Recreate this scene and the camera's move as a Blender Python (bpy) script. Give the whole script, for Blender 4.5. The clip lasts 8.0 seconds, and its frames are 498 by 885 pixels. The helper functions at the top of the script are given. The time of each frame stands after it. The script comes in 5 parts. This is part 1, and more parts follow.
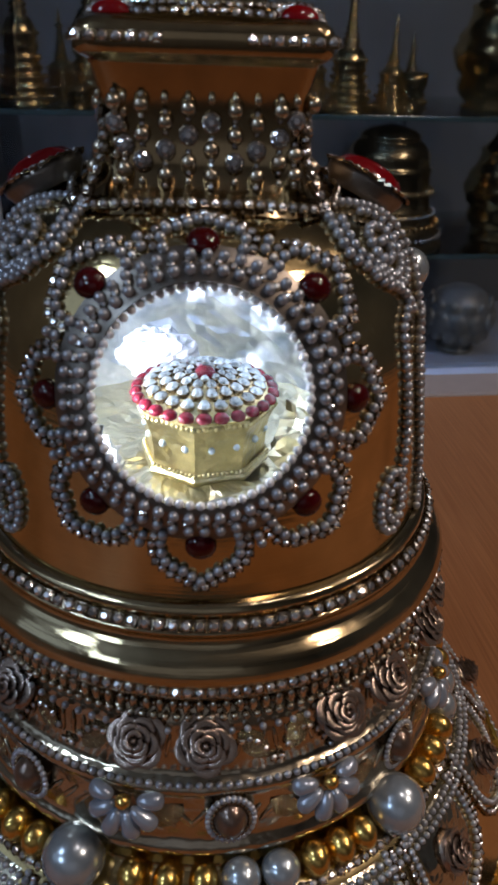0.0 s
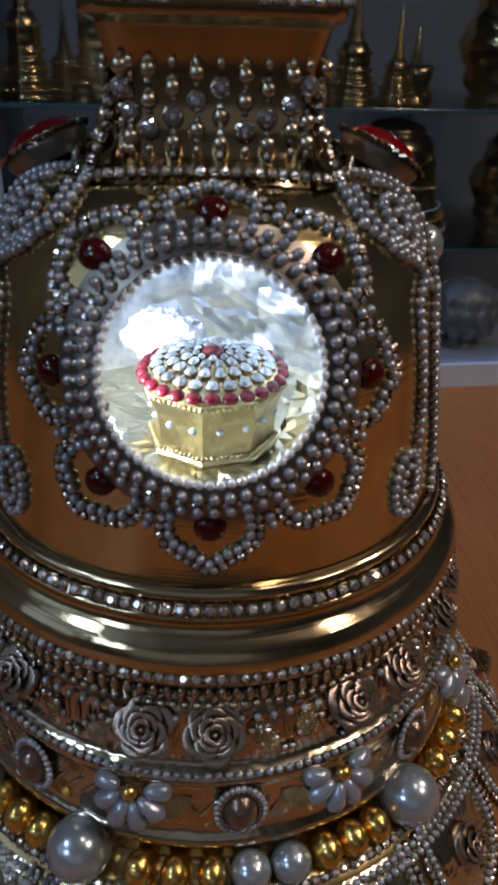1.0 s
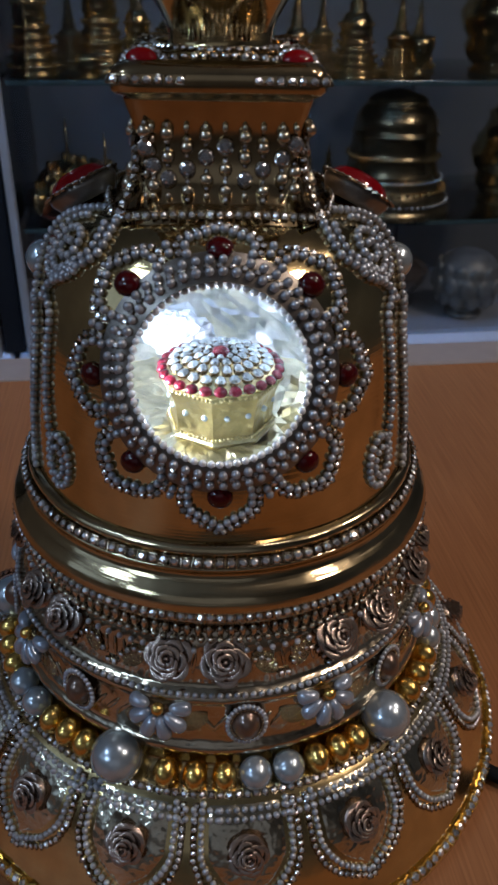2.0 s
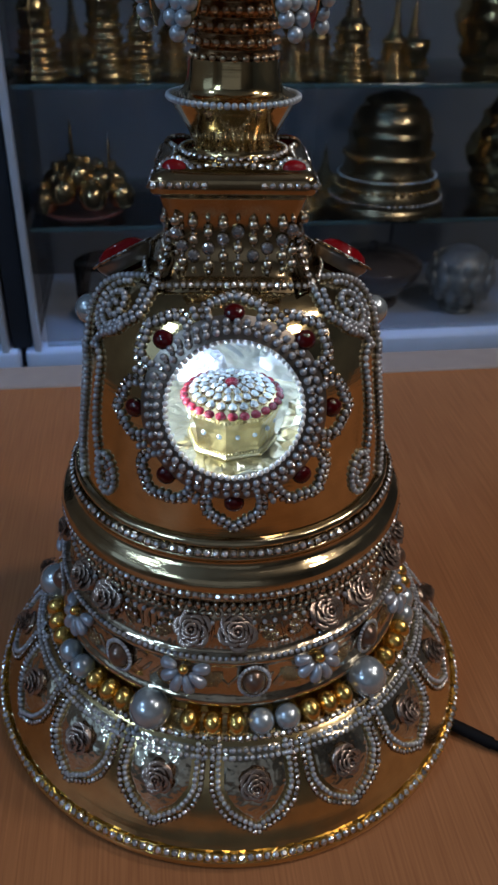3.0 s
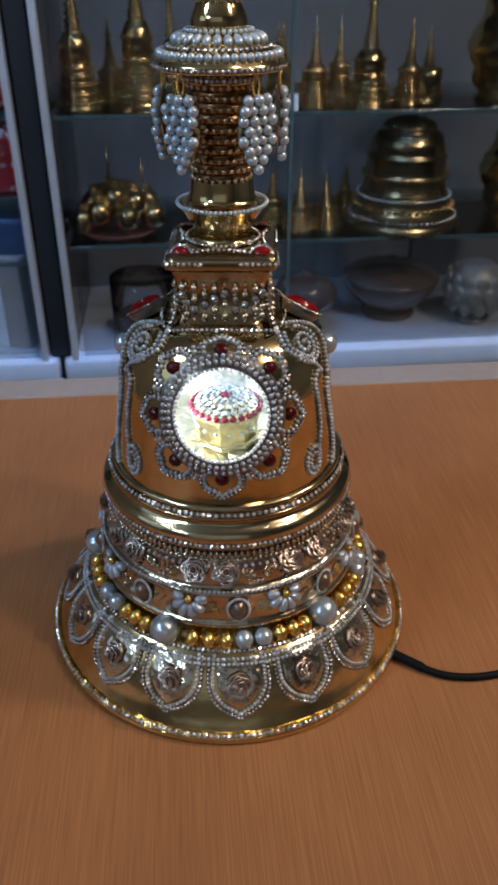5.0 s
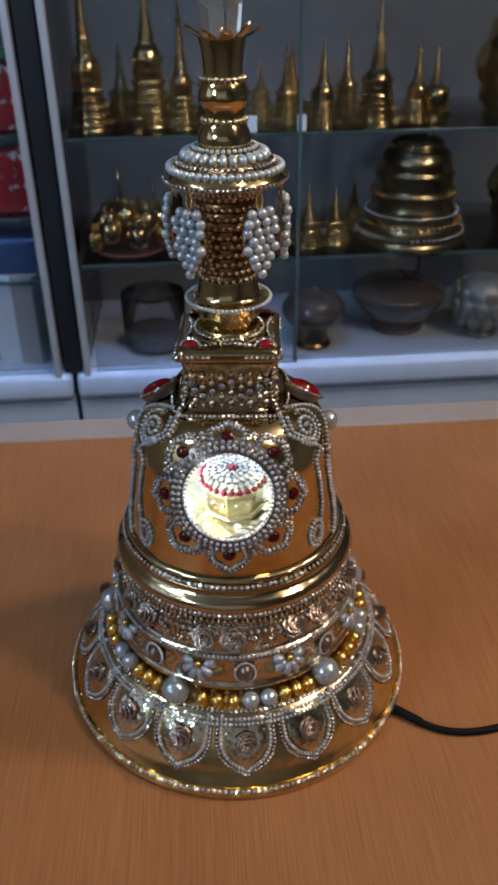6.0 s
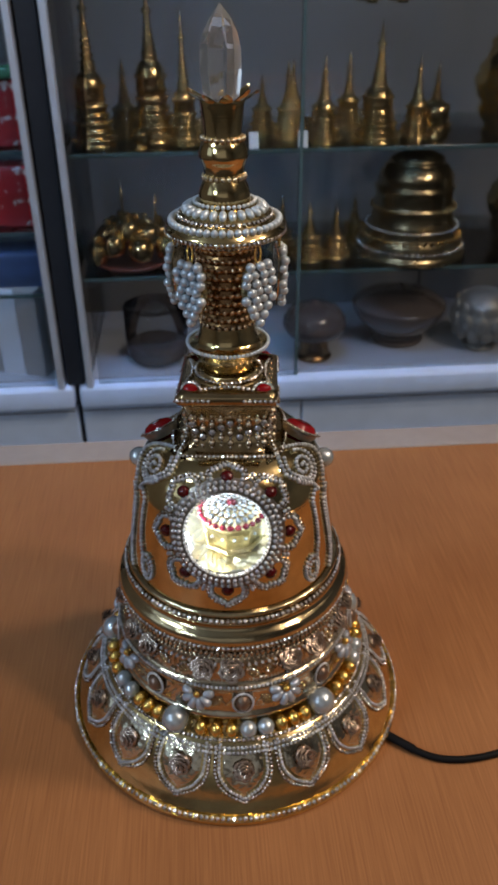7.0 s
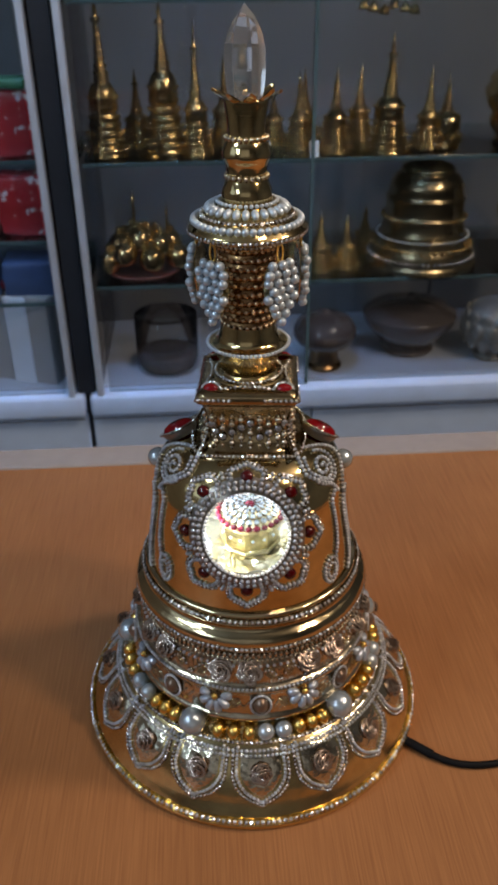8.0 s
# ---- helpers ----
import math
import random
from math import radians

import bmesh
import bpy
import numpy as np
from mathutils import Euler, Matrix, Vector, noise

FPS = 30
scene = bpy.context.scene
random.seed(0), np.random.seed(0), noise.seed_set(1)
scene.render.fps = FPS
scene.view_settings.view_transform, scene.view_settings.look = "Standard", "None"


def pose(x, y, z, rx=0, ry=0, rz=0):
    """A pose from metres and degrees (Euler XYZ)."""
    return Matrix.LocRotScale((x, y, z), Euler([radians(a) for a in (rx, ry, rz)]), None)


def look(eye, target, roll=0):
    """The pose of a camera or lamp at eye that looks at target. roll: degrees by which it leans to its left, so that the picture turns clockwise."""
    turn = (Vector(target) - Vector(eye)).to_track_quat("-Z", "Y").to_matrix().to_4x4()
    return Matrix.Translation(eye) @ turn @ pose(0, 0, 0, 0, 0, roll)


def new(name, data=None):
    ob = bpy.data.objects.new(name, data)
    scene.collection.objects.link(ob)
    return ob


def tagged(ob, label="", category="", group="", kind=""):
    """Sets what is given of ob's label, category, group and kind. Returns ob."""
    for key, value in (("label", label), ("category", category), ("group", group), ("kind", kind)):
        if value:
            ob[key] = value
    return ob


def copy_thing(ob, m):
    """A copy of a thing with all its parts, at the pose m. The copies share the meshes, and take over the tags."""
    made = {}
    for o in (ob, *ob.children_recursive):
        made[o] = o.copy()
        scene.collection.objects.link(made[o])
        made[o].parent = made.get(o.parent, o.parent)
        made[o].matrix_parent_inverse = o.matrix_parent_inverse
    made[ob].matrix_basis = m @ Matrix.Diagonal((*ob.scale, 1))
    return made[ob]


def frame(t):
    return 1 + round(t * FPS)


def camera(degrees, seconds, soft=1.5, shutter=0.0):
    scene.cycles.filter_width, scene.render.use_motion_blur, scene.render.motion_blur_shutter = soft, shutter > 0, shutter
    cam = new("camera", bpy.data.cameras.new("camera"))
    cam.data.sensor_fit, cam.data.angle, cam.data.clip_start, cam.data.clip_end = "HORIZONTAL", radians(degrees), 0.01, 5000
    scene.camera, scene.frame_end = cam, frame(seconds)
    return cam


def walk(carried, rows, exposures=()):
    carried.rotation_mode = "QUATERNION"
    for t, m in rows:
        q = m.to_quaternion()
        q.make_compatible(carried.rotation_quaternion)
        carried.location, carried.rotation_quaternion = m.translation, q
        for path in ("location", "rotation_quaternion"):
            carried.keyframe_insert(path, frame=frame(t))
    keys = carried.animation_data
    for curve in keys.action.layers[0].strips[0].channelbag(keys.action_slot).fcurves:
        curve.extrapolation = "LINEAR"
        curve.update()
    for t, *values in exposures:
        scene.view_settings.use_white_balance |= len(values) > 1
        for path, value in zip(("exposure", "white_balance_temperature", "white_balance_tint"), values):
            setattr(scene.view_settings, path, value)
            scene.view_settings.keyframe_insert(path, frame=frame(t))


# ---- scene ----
cam = camera(35.0, 8.0, soft=2.6)
cam.data.dof.use_dof, cam.data.dof.focus_distance, cam.data.dof.aperture_fstop = True, 0.232, 54.0
# seconds, eye in metres, yaw, pitch and roll in degrees
PATH = [
    (0.0, 0.00211, -0.17187, 0.20618, -1.965, -28.924, -1.795),
    (0.5, 0.00054, -0.16977, 0.20400, -1.821, -29.027, -1.688),
    (1.0, 0.00111, -0.16910, 0.20076, -1.751, -29.154, -1.622),
    (1.5, -0.00086, -0.17585, 0.20641, -1.805, -30.235, -1.206),
    (1.7, 0.00084, -0.18319, 0.21016, -1.522, -30.773, -0.976),
    (2.8, 0.00040, -0.23610, 0.25570, -1.745, -32.290, -0.889),
    (3.0, -0.00339, -0.23751, 0.25603, -1.704, -32.307, -0.926),
    (3.5, -0.00536, -0.24830, 0.25678, -1.625, -32.245, -0.861),
    (4.0, -0.00061, -0.27244, 0.27354, -0.615, -32.175, -0.435),
    (4.2, 0.00380, -0.28610, 0.27880, -0.417, -31.920, -0.423),
    (5.3, 0.01420, -0.32970, 0.31750, 0.637, -32.010, 0.247),
    (5.5, 0.01430, -0.32746, 0.32368, 0.686, -32.205, 0.359),
    (6.0, 0.01609, -0.32455, 0.34838, 1.042, -32.096, 0.563),
    (6.5, 0.01535, -0.32313, 0.36388, 1.226, -31.941, 0.464),
    (7.0, 0.01770, -0.32641, 0.36795, 1.243, -31.732, 0.438),
    (7.5, 0.01646, -0.32933, 0.36751, 1.248, -31.392, 0.429),
    (8.0, 0.01201, -0.32875, 0.36355, 1.830, -30.939, 0.502),
]
walk(cam, [(t, pose(x, y, z, 90 + pitch, roll, yaw)) for t, x, y, z, yaw, pitch, roll in PATH],
     exposures=[(0.0, -1.22, 6450, 20), (1.7, -1.18, 6250, 18), (2.8, -1.12, 5950, 15), (3.0, -1.06, 5900, 14), (3.25, -0.84, 5900, 14), (3.45, -0.40, 5900, 13), (4.2, -0.38, 6150, 13), (5.3, -0.38, 6550, 15), (8.0, -0.36, 7150, 16)])

# ---- world and lights ----
world = bpy.data.worlds.new("room_dusk")
world.use_nodes = True
world.node_tree.nodes["Background"].inputs[0].default_value = (0.30, 0.36, 0.50, 1)
world.node_tree.nodes["Background"].inputs[1].default_value = 0.02
scene.world = world


def lamp(name, where, target, size, size_y, watts, colour, spread=180):
    data = bpy.data.lights.new(name, "AREA")
    data.shape, data.size, data.size_y, data.energy, data.color = "RECTANGLE", size, size_y, watts, colour
    data.spread = radians(spread)
    ob = new(name, data)
    ob.matrix_world = look(where, target)
    return ob


# two warm spots at one side, two cold spots at the other, a spot overhead, a tube over the showcase, daylight from a
# window, an added fill lamp in front
lamp("spot_light_warm", (1.42, 0.12, 1.62), (0.0, 0.05, 0.0), 0.22, 0.16, 20.0, (1.0, 0.86, 0.70))
lamp("spot_light_warm", (1.38, -0.66, 1.62), (0.0, 0.0, 0.0), 0.22, 0.16, 19.0, (1.0, 0.84, 0.66))
lamp("spot_light_cold", (-1.36, -0.62, 1.62), (0.0, 0.0, 0.0), 0.40, 0.26, 13.0, (0.55, 0.77, 1.0))
lamp("spot_light_cold", (-1.36, -1.50, 1.20), (0.0, 0.0, 0.0), 0.40, 0.26, 12.0, (0.55, 0.78, 1.0))
lamp("spot_light_overhead", (0.48, -0.30, 1.66), (0.0, 0.0, 0.0), 0.14, 0.14, 4.0, (1.0, 0.90, 0.80))
lamp("window_daylight", (-2.16, -0.95, 1.00), (0.0, -0.95, 1.0), 1.10, 0.90, 3.6, (0.50, 0.74, 1.0))
lamp("tube_light_cold", (-0.20, 0.62, 1.66), (-0.20, 1.22, -0.45), 0.60, 0.05, 6.5, (0.25, 0.54, 1.0), 76)
# unseen broad lamp added behind the camera, gives the brass wide soft reflections
lamp("front_fill", (-0.30, -2.27, 0.96), (-0.3, 0.0, 0.96), 2.0, 1.20, 1.8, (0.80, 0.90, 1.0))
led = bpy.data.lights.new("chamber_led", "POINT")
led.energy, led.color, led.shadow_soft_size = 0.68, (0.84, 0.93, 1.0), 0.003
new("chamber_led", led).location = (-0.035, -0.016, 0.130)


# ---- materials ----
def material(name, colour, rough=0.5, metal=0.0, vary=0.15, scale=200.0, bump=0.0, bump_scale=None, coat=0.0,
             second=None, edges=(0.3, 0.7), rough_vary=0.0, per_object=0.0, per_island=0.0, turning=0.0, **more):
    m = bpy.data.materials.new(name)
    m.use_nodes = True
    nt = m.node_tree
    b = nt.nodes["Principled BSDF"]
    tex = nt.nodes.new("ShaderNodeTexCoord")
    n1 = nt.nodes.new("ShaderNodeTexNoise")
    n1.inputs["Scale"].default_value, n1.inputs["Detail"].default_value = scale, 5.0
    nt.links.new(tex.outputs["Object"], n1.inputs["Vector"])
    n2 = nt.nodes.new("ShaderNodeTexNoise")
    n2.inputs["Scale"].default_value, n2.inputs["Detail"].default_value = scale / 9.0, 3.0
    nt.links.new(tex.outputs["Object"], n2.inputs["Vector"])
    mul = nt.nodes.new("ShaderNodeMath")
    mul.operation = "MULTIPLY_ADD"
    mul.inputs[1].default_value, mul.inputs[2].default_value = 0.5, 0.0
    nt.links.new(n1.outputs["Fac"], mul.inputs[0])
    add = nt.nodes.new("ShaderNodeMath")
    add.operation = "MULTIPLY_ADD"
    add.inputs[1].default_value = 0.5
    nt.links.new(n2.outputs["Fac"], add.inputs[0])
    nt.links.new(mul.outputs[0], add.inputs[2])
    fac = add.outputs[0]
    if per_object or per_island:
        src = nt.nodes.new("ShaderNodeObjectInfo" if per_object else "ShaderNodeNewGeometry")
        key = "Random" if per_object else "Random Per Island"
        mix = nt.nodes.new("ShaderNodeMath")
        mix.operation = "MULTIPLY_ADD"
        mix.inputs[1].default_value = per_object or per_island
        nt.links.new(src.outputs[key], mix.inputs[0])
        nt.links.new(fac, mix.inputs[2])
        sub = nt.nodes.new("ShaderNodeMath")
        sub.operation = "SUBTRACT"
        sub.inputs[1].default_value = 0.5 * (per_object or per_island)
        nt.links.new(mix.outputs[0], sub.inputs[0])
        fac = sub.outputs[0]
    ramp = nt.nodes.new("ShaderNodeValToRGB")
    dark = second or tuple(c * (1 - vary) for c in colour)
    light = tuple(min(1.0, c * (1 + vary * 0.6)) for c in colour)
    ramp.color_ramp.elements[0].position, ramp.color_ramp.elements[0].color = edges[0], (*dark, 1)
    ramp.color_ramp.elements[1].position, ramp.color_ramp.elements[1].color = edges[1], (*light, 1)
    nt.links.new(fac, ramp.inputs[0])
    nt.links.new(ramp.outputs[0], b.inputs["Base Color"])
    b.inputs["Metallic"].default_value, b.inputs["Coat Weight"].default_value = metal, coat
    b.inputs["Coat Roughness"].default_value = 0.06
    if rough_vary:
        rr = nt.nodes.new("ShaderNodeMapRange")
        rr.inputs["To Min"].default_value, rr.inputs["To Max"].default_value = max(0.02, rough - rough_vary), rough + rough_vary
        nt.links.new(n2.outputs["Fac"], rr.inputs["Value"])
        nt.links.new(rr.outputs[0], b.inputs["Roughness"])
    else:
        b.inputs["Roughness"].default_value = rough
    if bump:
        n3 = nt.nodes.new("ShaderNodeTexNoise")
        n3.inputs["Scale"].default_value, n3.inputs["Detail"].default_value = bump_scale or scale, 2.0
        nt.links.new(tex.outputs["Object"], n3.inputs["Vector"])
        bp = nt.nodes.new("ShaderNodeBump")
        bp.inputs["Strength"].default_value, bp.inputs["Distance"].default_value = bump, 0.001
        nt.links.new(n3.outputs["Fac"], bp.inputs["Height"])
        if turning:
            # fine rings left by the lathe, round the z axis
            rings, n4, bq = nt.nodes.new("ShaderNodeMapping"), nt.nodes.new("ShaderNodeTexNoise"), nt.nodes.new("ShaderNodeBump")
            rings.inputs["Scale"].default_value = (0.25, 0.25, 16.0)
            nt.links.new(tex.outputs["Object"], rings.inputs["Vector"])
            n4.inputs["Scale"].default_value, n4.inputs["Detail"].default_value = 90.0, 3.0
            nt.links.new(rings.outputs[0], n4.inputs["Vector"])
            bq.inputs["Strength"].default_value, bq.inputs["Distance"].default_value = turning, 0.0004
            nt.links.new(n4.outputs["Fac"], bq.inputs["Height"])
            nt.links.new(bq.outputs[0], bp.inputs["Normal"])
        nt.links.new(bp.outputs[0], b.inputs["Normal"])
    for key, value in more.items():
        b.inputs[key.replace("_", " ")].default_value = value
    return m


def glass(name, colour=(1, 1, 1), rough=0.0, ior=1.45, clear=1.0):
    m = bpy.data.materials.new(name)
    m.use_nodes = True
    b = m.node_tree.nodes["Principled BSDF"]
    b.inputs["Base Color"].default_value = (*colour, 1)
    b.inputs["Roughness"].default_value, b.inputs["IOR"].default_value, b.inputs["Transmission Weight"].default_value = rough, ior, clear
    return m


def pane_glass(name, gloss=0.08, tint=(0.9, 0.93, 0.95)):
    """Thin flat glass: clear straight through, with a Fresnel mirror on it."""
    m = bpy.data.materials.new(name)
    m.use_nodes = True
    nt = m.node_tree
    nt.nodes.remove(nt.nodes["Principled BSDF"])
    out = nt.nodes["Material Output"]
    clear, mirror, mix, fr = (nt.nodes.new("ShaderNode" + k) for k in ("BsdfTransparent", "BsdfGlossy", "MixShader", "Fresnel"))
    clear.inputs[0].default_value = (*tint, 1)
    mirror.inputs["Roughness"].default_value = 0.03
    fr.inputs[0].default_value = 1.45
    nt.links.new(fr.outputs[0], mix.inputs[0])
    nt.links.new(clear.outputs[0], mix.inputs[1])
    nt.links.new(mirror.outputs[0], mix.inputs[2])
    nt.links.new(mix.outputs[0], out.inputs[0])
    return m


BRASS = material("polished_brass", (0.66, 0.50, 0.25), 0.12, 1.0, 0.25, 160, bump=0.50, bump_scale=48, rough_vary=0.05, turning=0.10)
BRASS_FOOT = material("pale_hammered_brass", (0.74, 0.57, 0.28), 0.17, 1.0, 0.30, 140, bump=0.18, bump_scale=90, rough_vary=0.07, turning=0.04)
BRASS_PANEL = material("embossed_pale_brass", (0.66, 0.59, 0.45), 0.19, 1.0, 0.30, 180, bump=0.9, bump_scale=210, rough_vary=0.08)
BRASS_CHASED = material("chased_brass", (0.62, 0.54, 0.41), 0.19, 1.0, 0.30, 120, second=(0.38, 0.30, 0.20), bump=1.0, bump_scale=130, rough_vary=0.08)
BRASS_OLD = material("shelf_brass", (0.72, 0.51, 0.23), 0.145, 1.0, 0.35, 60, bump=0.28, bump_scale=160, rough_vary=0.04)
BRASS_BROWN = material("browned_brass", (0.42, 0.31, 0.17), 0.16, 1.0, 0.35, 160, bump=0.30, bump_scale=70, rough_vary=0.05)
BRASS_SATIN = material("satin_brass", (0.58, 0.46, 0.27), 0.15, 1.0, 0.2, 160, bump=0.60, bump_scale=70, rough_vary=0.06, turning=0.35)
GILT = material("pewter_gilt", (0.62, 0.53, 0.40), 0.26, 1.0, 0.25, 300)
GOLD = material("gold_bead", (0.84, 0.56, 0.16), 0.25, 1.0, 0.15, 300)
PEARL_SMALL = material("grey_seed_pearl", (0.42, 0.447, 0.495), 0.30, 0.65, 0.35, 500, coat=0.9, per_island=0.35)
PEARL_WHITE = material("white_pearl", (0.49, 0.57, 0.645), 0.28, 0.45, 0.12, 250, coat=0.7, per_island=0.2)
PEARL_BIG = material("large_pearl", (0.45, 0.515, 0.56), 0.24, 0.65, 0.08, 120, coat=1.0)
PEARL_LILAC = material("lilac_drop", (0.42, 0.475, 0.56), 0.26, 0.45, 0.2, 300, coat=1.0, Transmission_Weight=0.2)
STONE = material("rhinestone", (0.92, 0.90, 0.89), 0.23, 0.92, 0.45, 900, per_island=0.5)
COPPER = material("copper_brass", (0.27, 0.155, 0.07), 0.26, 1.0, 0.3, 200)
DARK_SETTING = material("dark_setting", (0.24, 0.21, 0.18), 0.30, 0.9, 0.3, 300)
SETTING = material("stone_setting", (0.34, 0.27, 0.19), 0.25, 1.0, 0.25, 500)
ROSE = material("bronze_rose", (0.43, 0.335, 0.275), 0.22, 0.85, 0.35, 350, bump=0.1)
RED = material("red_gem", (0.055, 0.001, 0.0015), 0.05, 0.0, 0.35, 200)
RED_CLEAR = material("red_glass", (0.20, 0.002, 0.004), 0.05, 0.0, 0.35, 200)
CABOCHON = material("brown_pearl", (0.20, 0.135, 0.10), 0.28, 0.75, 0.3, 150, coat=1.0)
# the foil's blue-grey patches are the chamber's shading, painted into its colour
FOIL = material("shaded_silver_foil", (0.84, 0.88, 0.93), 0.42, 0.85, 0.1, 70, second=(0.22, 0.29, 0.38), edges=(0.40, 0.55), bump=1.0, bump_scale=180)
CRYSTAL = glass("rock_crystal", (0.98, 0.98, 0.99), 0.01, 1.45, 0.92)
PANE = pane_glass("clear_pane")
SHOWCASE = pane_glass("showcase_glass", tint=(0.80, 0.83, 0.86))


def wood_material():
    m = bpy.data.materials.new("beech_laminate")
    m.use_nodes = True
    nt = m.node_tree
    b = nt.nodes["Principled BSDF"]
    tex, mp = nt.nodes.new("ShaderNodeTexCoord"), nt.nodes.new("ShaderNodeMapping")
    nt.links.new(tex.outputs["Object"], mp.inputs["Vector"])
    mp.inputs["Scale"].default_value = (1100.0, 22.0, 1.0)
    mp.inputs["Rotation"].default_value = (0, 0, radians(-3))
    n1 = nt.nodes.new("ShaderNodeTexNoise")
    n1.inputs["Scale"].default_value, n1.inputs["Detail"].default_value = 1.0, 4.0
    nt.links.new(mp.outputs[0], n1.inputs["Vector"])
    n2 = nt.nodes.new("ShaderNodeTexNoise")
    n2.inputs["Scale"].default_value, n2.inputs["Detail"].default_value = 9.0, 3.0
    nt.links.new(tex.outputs["Object"], n2.inputs["Vector"])
    ramp = nt.nodes.new("ShaderNodeValToRGB")
    e = ramp.color_ramp.elements
    e[0].position, e[0].color = 0.22, (0.248, 0.101, 0.039, 1)
    e[1].position, e[1].color = 0.78, (0.384, 0.168, 0.067, 1)
    nt.links.new(n1.outputs["Fac"], ramp.inputs[0])
    mix = nt.nodes.new("ShaderNodeMix")
    mix.data_type, mix.blend_type = "RGBA", "MULTIPLY"
    r2 = nt.nodes.new("ShaderNodeValToRGB")
    r2.color_ramp.elements[0].position, r2.color_ramp.elements[0].color = 0.3, (0.82, 0.80, 0.78, 1)
    r2.color_ramp.elements[1].position, r2.color_ramp.elements[1].color = 0.7, (1, 1, 1, 1)
    nt.links.new(n2.outputs["Fac"], r2.inputs[0])
    mix.inputs["Factor"].default_value = 1.0
    nt.links.new(ramp.outputs[0], mix.inputs["A"])
    nt.links.new(r2.outputs[0], mix.inputs["B"])
    nt.links.new(mix.outputs["Result"], b.inputs["Base Color"])
    b.inputs["Roughness"].default_value, b.inputs["Specular IOR Level"].default_value = 0.45, 0.25
    bp = nt.nodes.new("ShaderNodeBump")
    bp.inputs["Strength"].default_value, bp.inputs["Distance"].default_value = 0.12, 0.0005
    nt.links.new(n1.outputs["Fac"], bp.inputs["Height"])
    nt.links.new(bp.outputs[0], b.inputs["Normal"])
    return m


WOOD = wood_material()
EDGE = material("pale_edge_band", (0.29, 0.245, 0.225), 0.5, 0, 0.12, 80)
WHITE_METAL = material("white_enamel", (0.46, 0.56, 0.72), 0.4, 0, 0.10, 20, rough_vary=0.08)
ALUMINIUM = material("aluminium", (0.62, 0.66, 0.72), 0.35, 0.6, 0.12, 40)
DARK = material("near_black", (0.010, 0.012, 0.016), 0.40, 0, 0.3, 60)
WALL = material("grey_wall", (0.22, 0.22, 0.22), 0.8, 0, 0.15, 6, bump=0.1)
CEILING = material("ceiling_paint", (0.45, 0.45, 0.45), 0.9, 0, 0.08, 5)
FLOOR = material("floor_tile", (0.08, 0.075, 0.07), 0.4, 0, 0.2, 5)


# ---- mesh helpers ----
def mm(*v):
    return tuple(c * 0.001 for c in v)


def mesh_ob(name, verts, faces, mats, parent=None, label="", smooth=True, index=None):
    me = bpy.data.meshes.new(name)
    me.from_pydata([tuple(v) for v in verts], [], [tuple(f) for f in faces])
    for m in (mats if isinstance(mats, (list, tuple)) else [mats]):
        me.materials.append(m)
    me.polygons.foreach_set("use_smooth", [smooth] * len(me.polygons) if isinstance(smooth, bool) else list(smooth))
    if index is not None:
        me.polygons.foreach_set("material_index", list(index))
    me.update()
    ob = new(name, me)
    if parent:
        ob.parent = parent
    if label:
        tagged(ob, label)
    return ob


def part(name, bm, mat, parent, label="", smooth=False):
    me = bpy.data.meshes.new(name)
    bmesh.ops.recalc_face_normals(bm, faces=bm.faces)
    bm.to_mesh(me)
    bm.free()
    me.materials.append(mat)
    me.polygons.foreach_set("use_smooth", [smooth] * len(me.polygons))
    ob = new(name, me)
    if parent:
        ob.parent = parent
    if label:
        tagged(ob, label)
    return ob


def thing(name, label, category, group="", kind="", at=(0, 0, 0)):
    ob = new(name)
    ob.empty_display_size = 0.01
    ob.location = at
    return tagged(ob, label, category, group, kind)


def box(bm, x0, x1, y0, y1, z0, z1, bevel=0.0):
    r = bmesh.ops.create_cube(bm, size=1.0)
    vs = r["verts"]
    for v in vs:
        v.co = Vector(((x0 + x1) / 2 + v.co.x * (x1 - x0), (y0 + y1) / 2 + v.co.y * (y1 - y0), (z0 + z1) / 2 + v.co.z * (z1 - z0)))
    if bevel:
        es = {e for v in vs for e in v.link_edges}
        bmesh.ops.bevel(bm, geom=list(es), offset=bevel, segments=2, affect="EDGES", profile=0.5)


def boxed(name, mat, parent, dims, bevel=0.0, label="", smooth=False):
    bm = bmesh.new()
    box(bm, *dims, bevel)
    return part(name, bm, mat, parent, label, smooth)


def lathe(profile, n=96, closed_top=False, closed_bottom=False):
    """Verts and faces of a profile of (r, z) in millimetres turned round the z axis."""
    a = np.arange(n) * 2 * np.pi / n
    p = np.array(profile) * 0.001
    v = np.stack([np.outer(p[:, 0], np.sin(a)), -np.outer(p[:, 0], np.cos(a)), np.repeat(p[:, 1:2], n, 1)], -1).reshape(-1, 3)
    f = [(i * n + j, i * n + (j + 1) % n, (i + 1) * n + (j + 1) % n, (i + 1) * n + j) for i in range(len(p) - 1) for j in range(n)]
    if closed_bottom:
        f.append(tuple(range(n))[::-1])
    if closed_top:
        f.append(tuple((len(p) - 1) * n + j for j in range(n)))
    return v, f


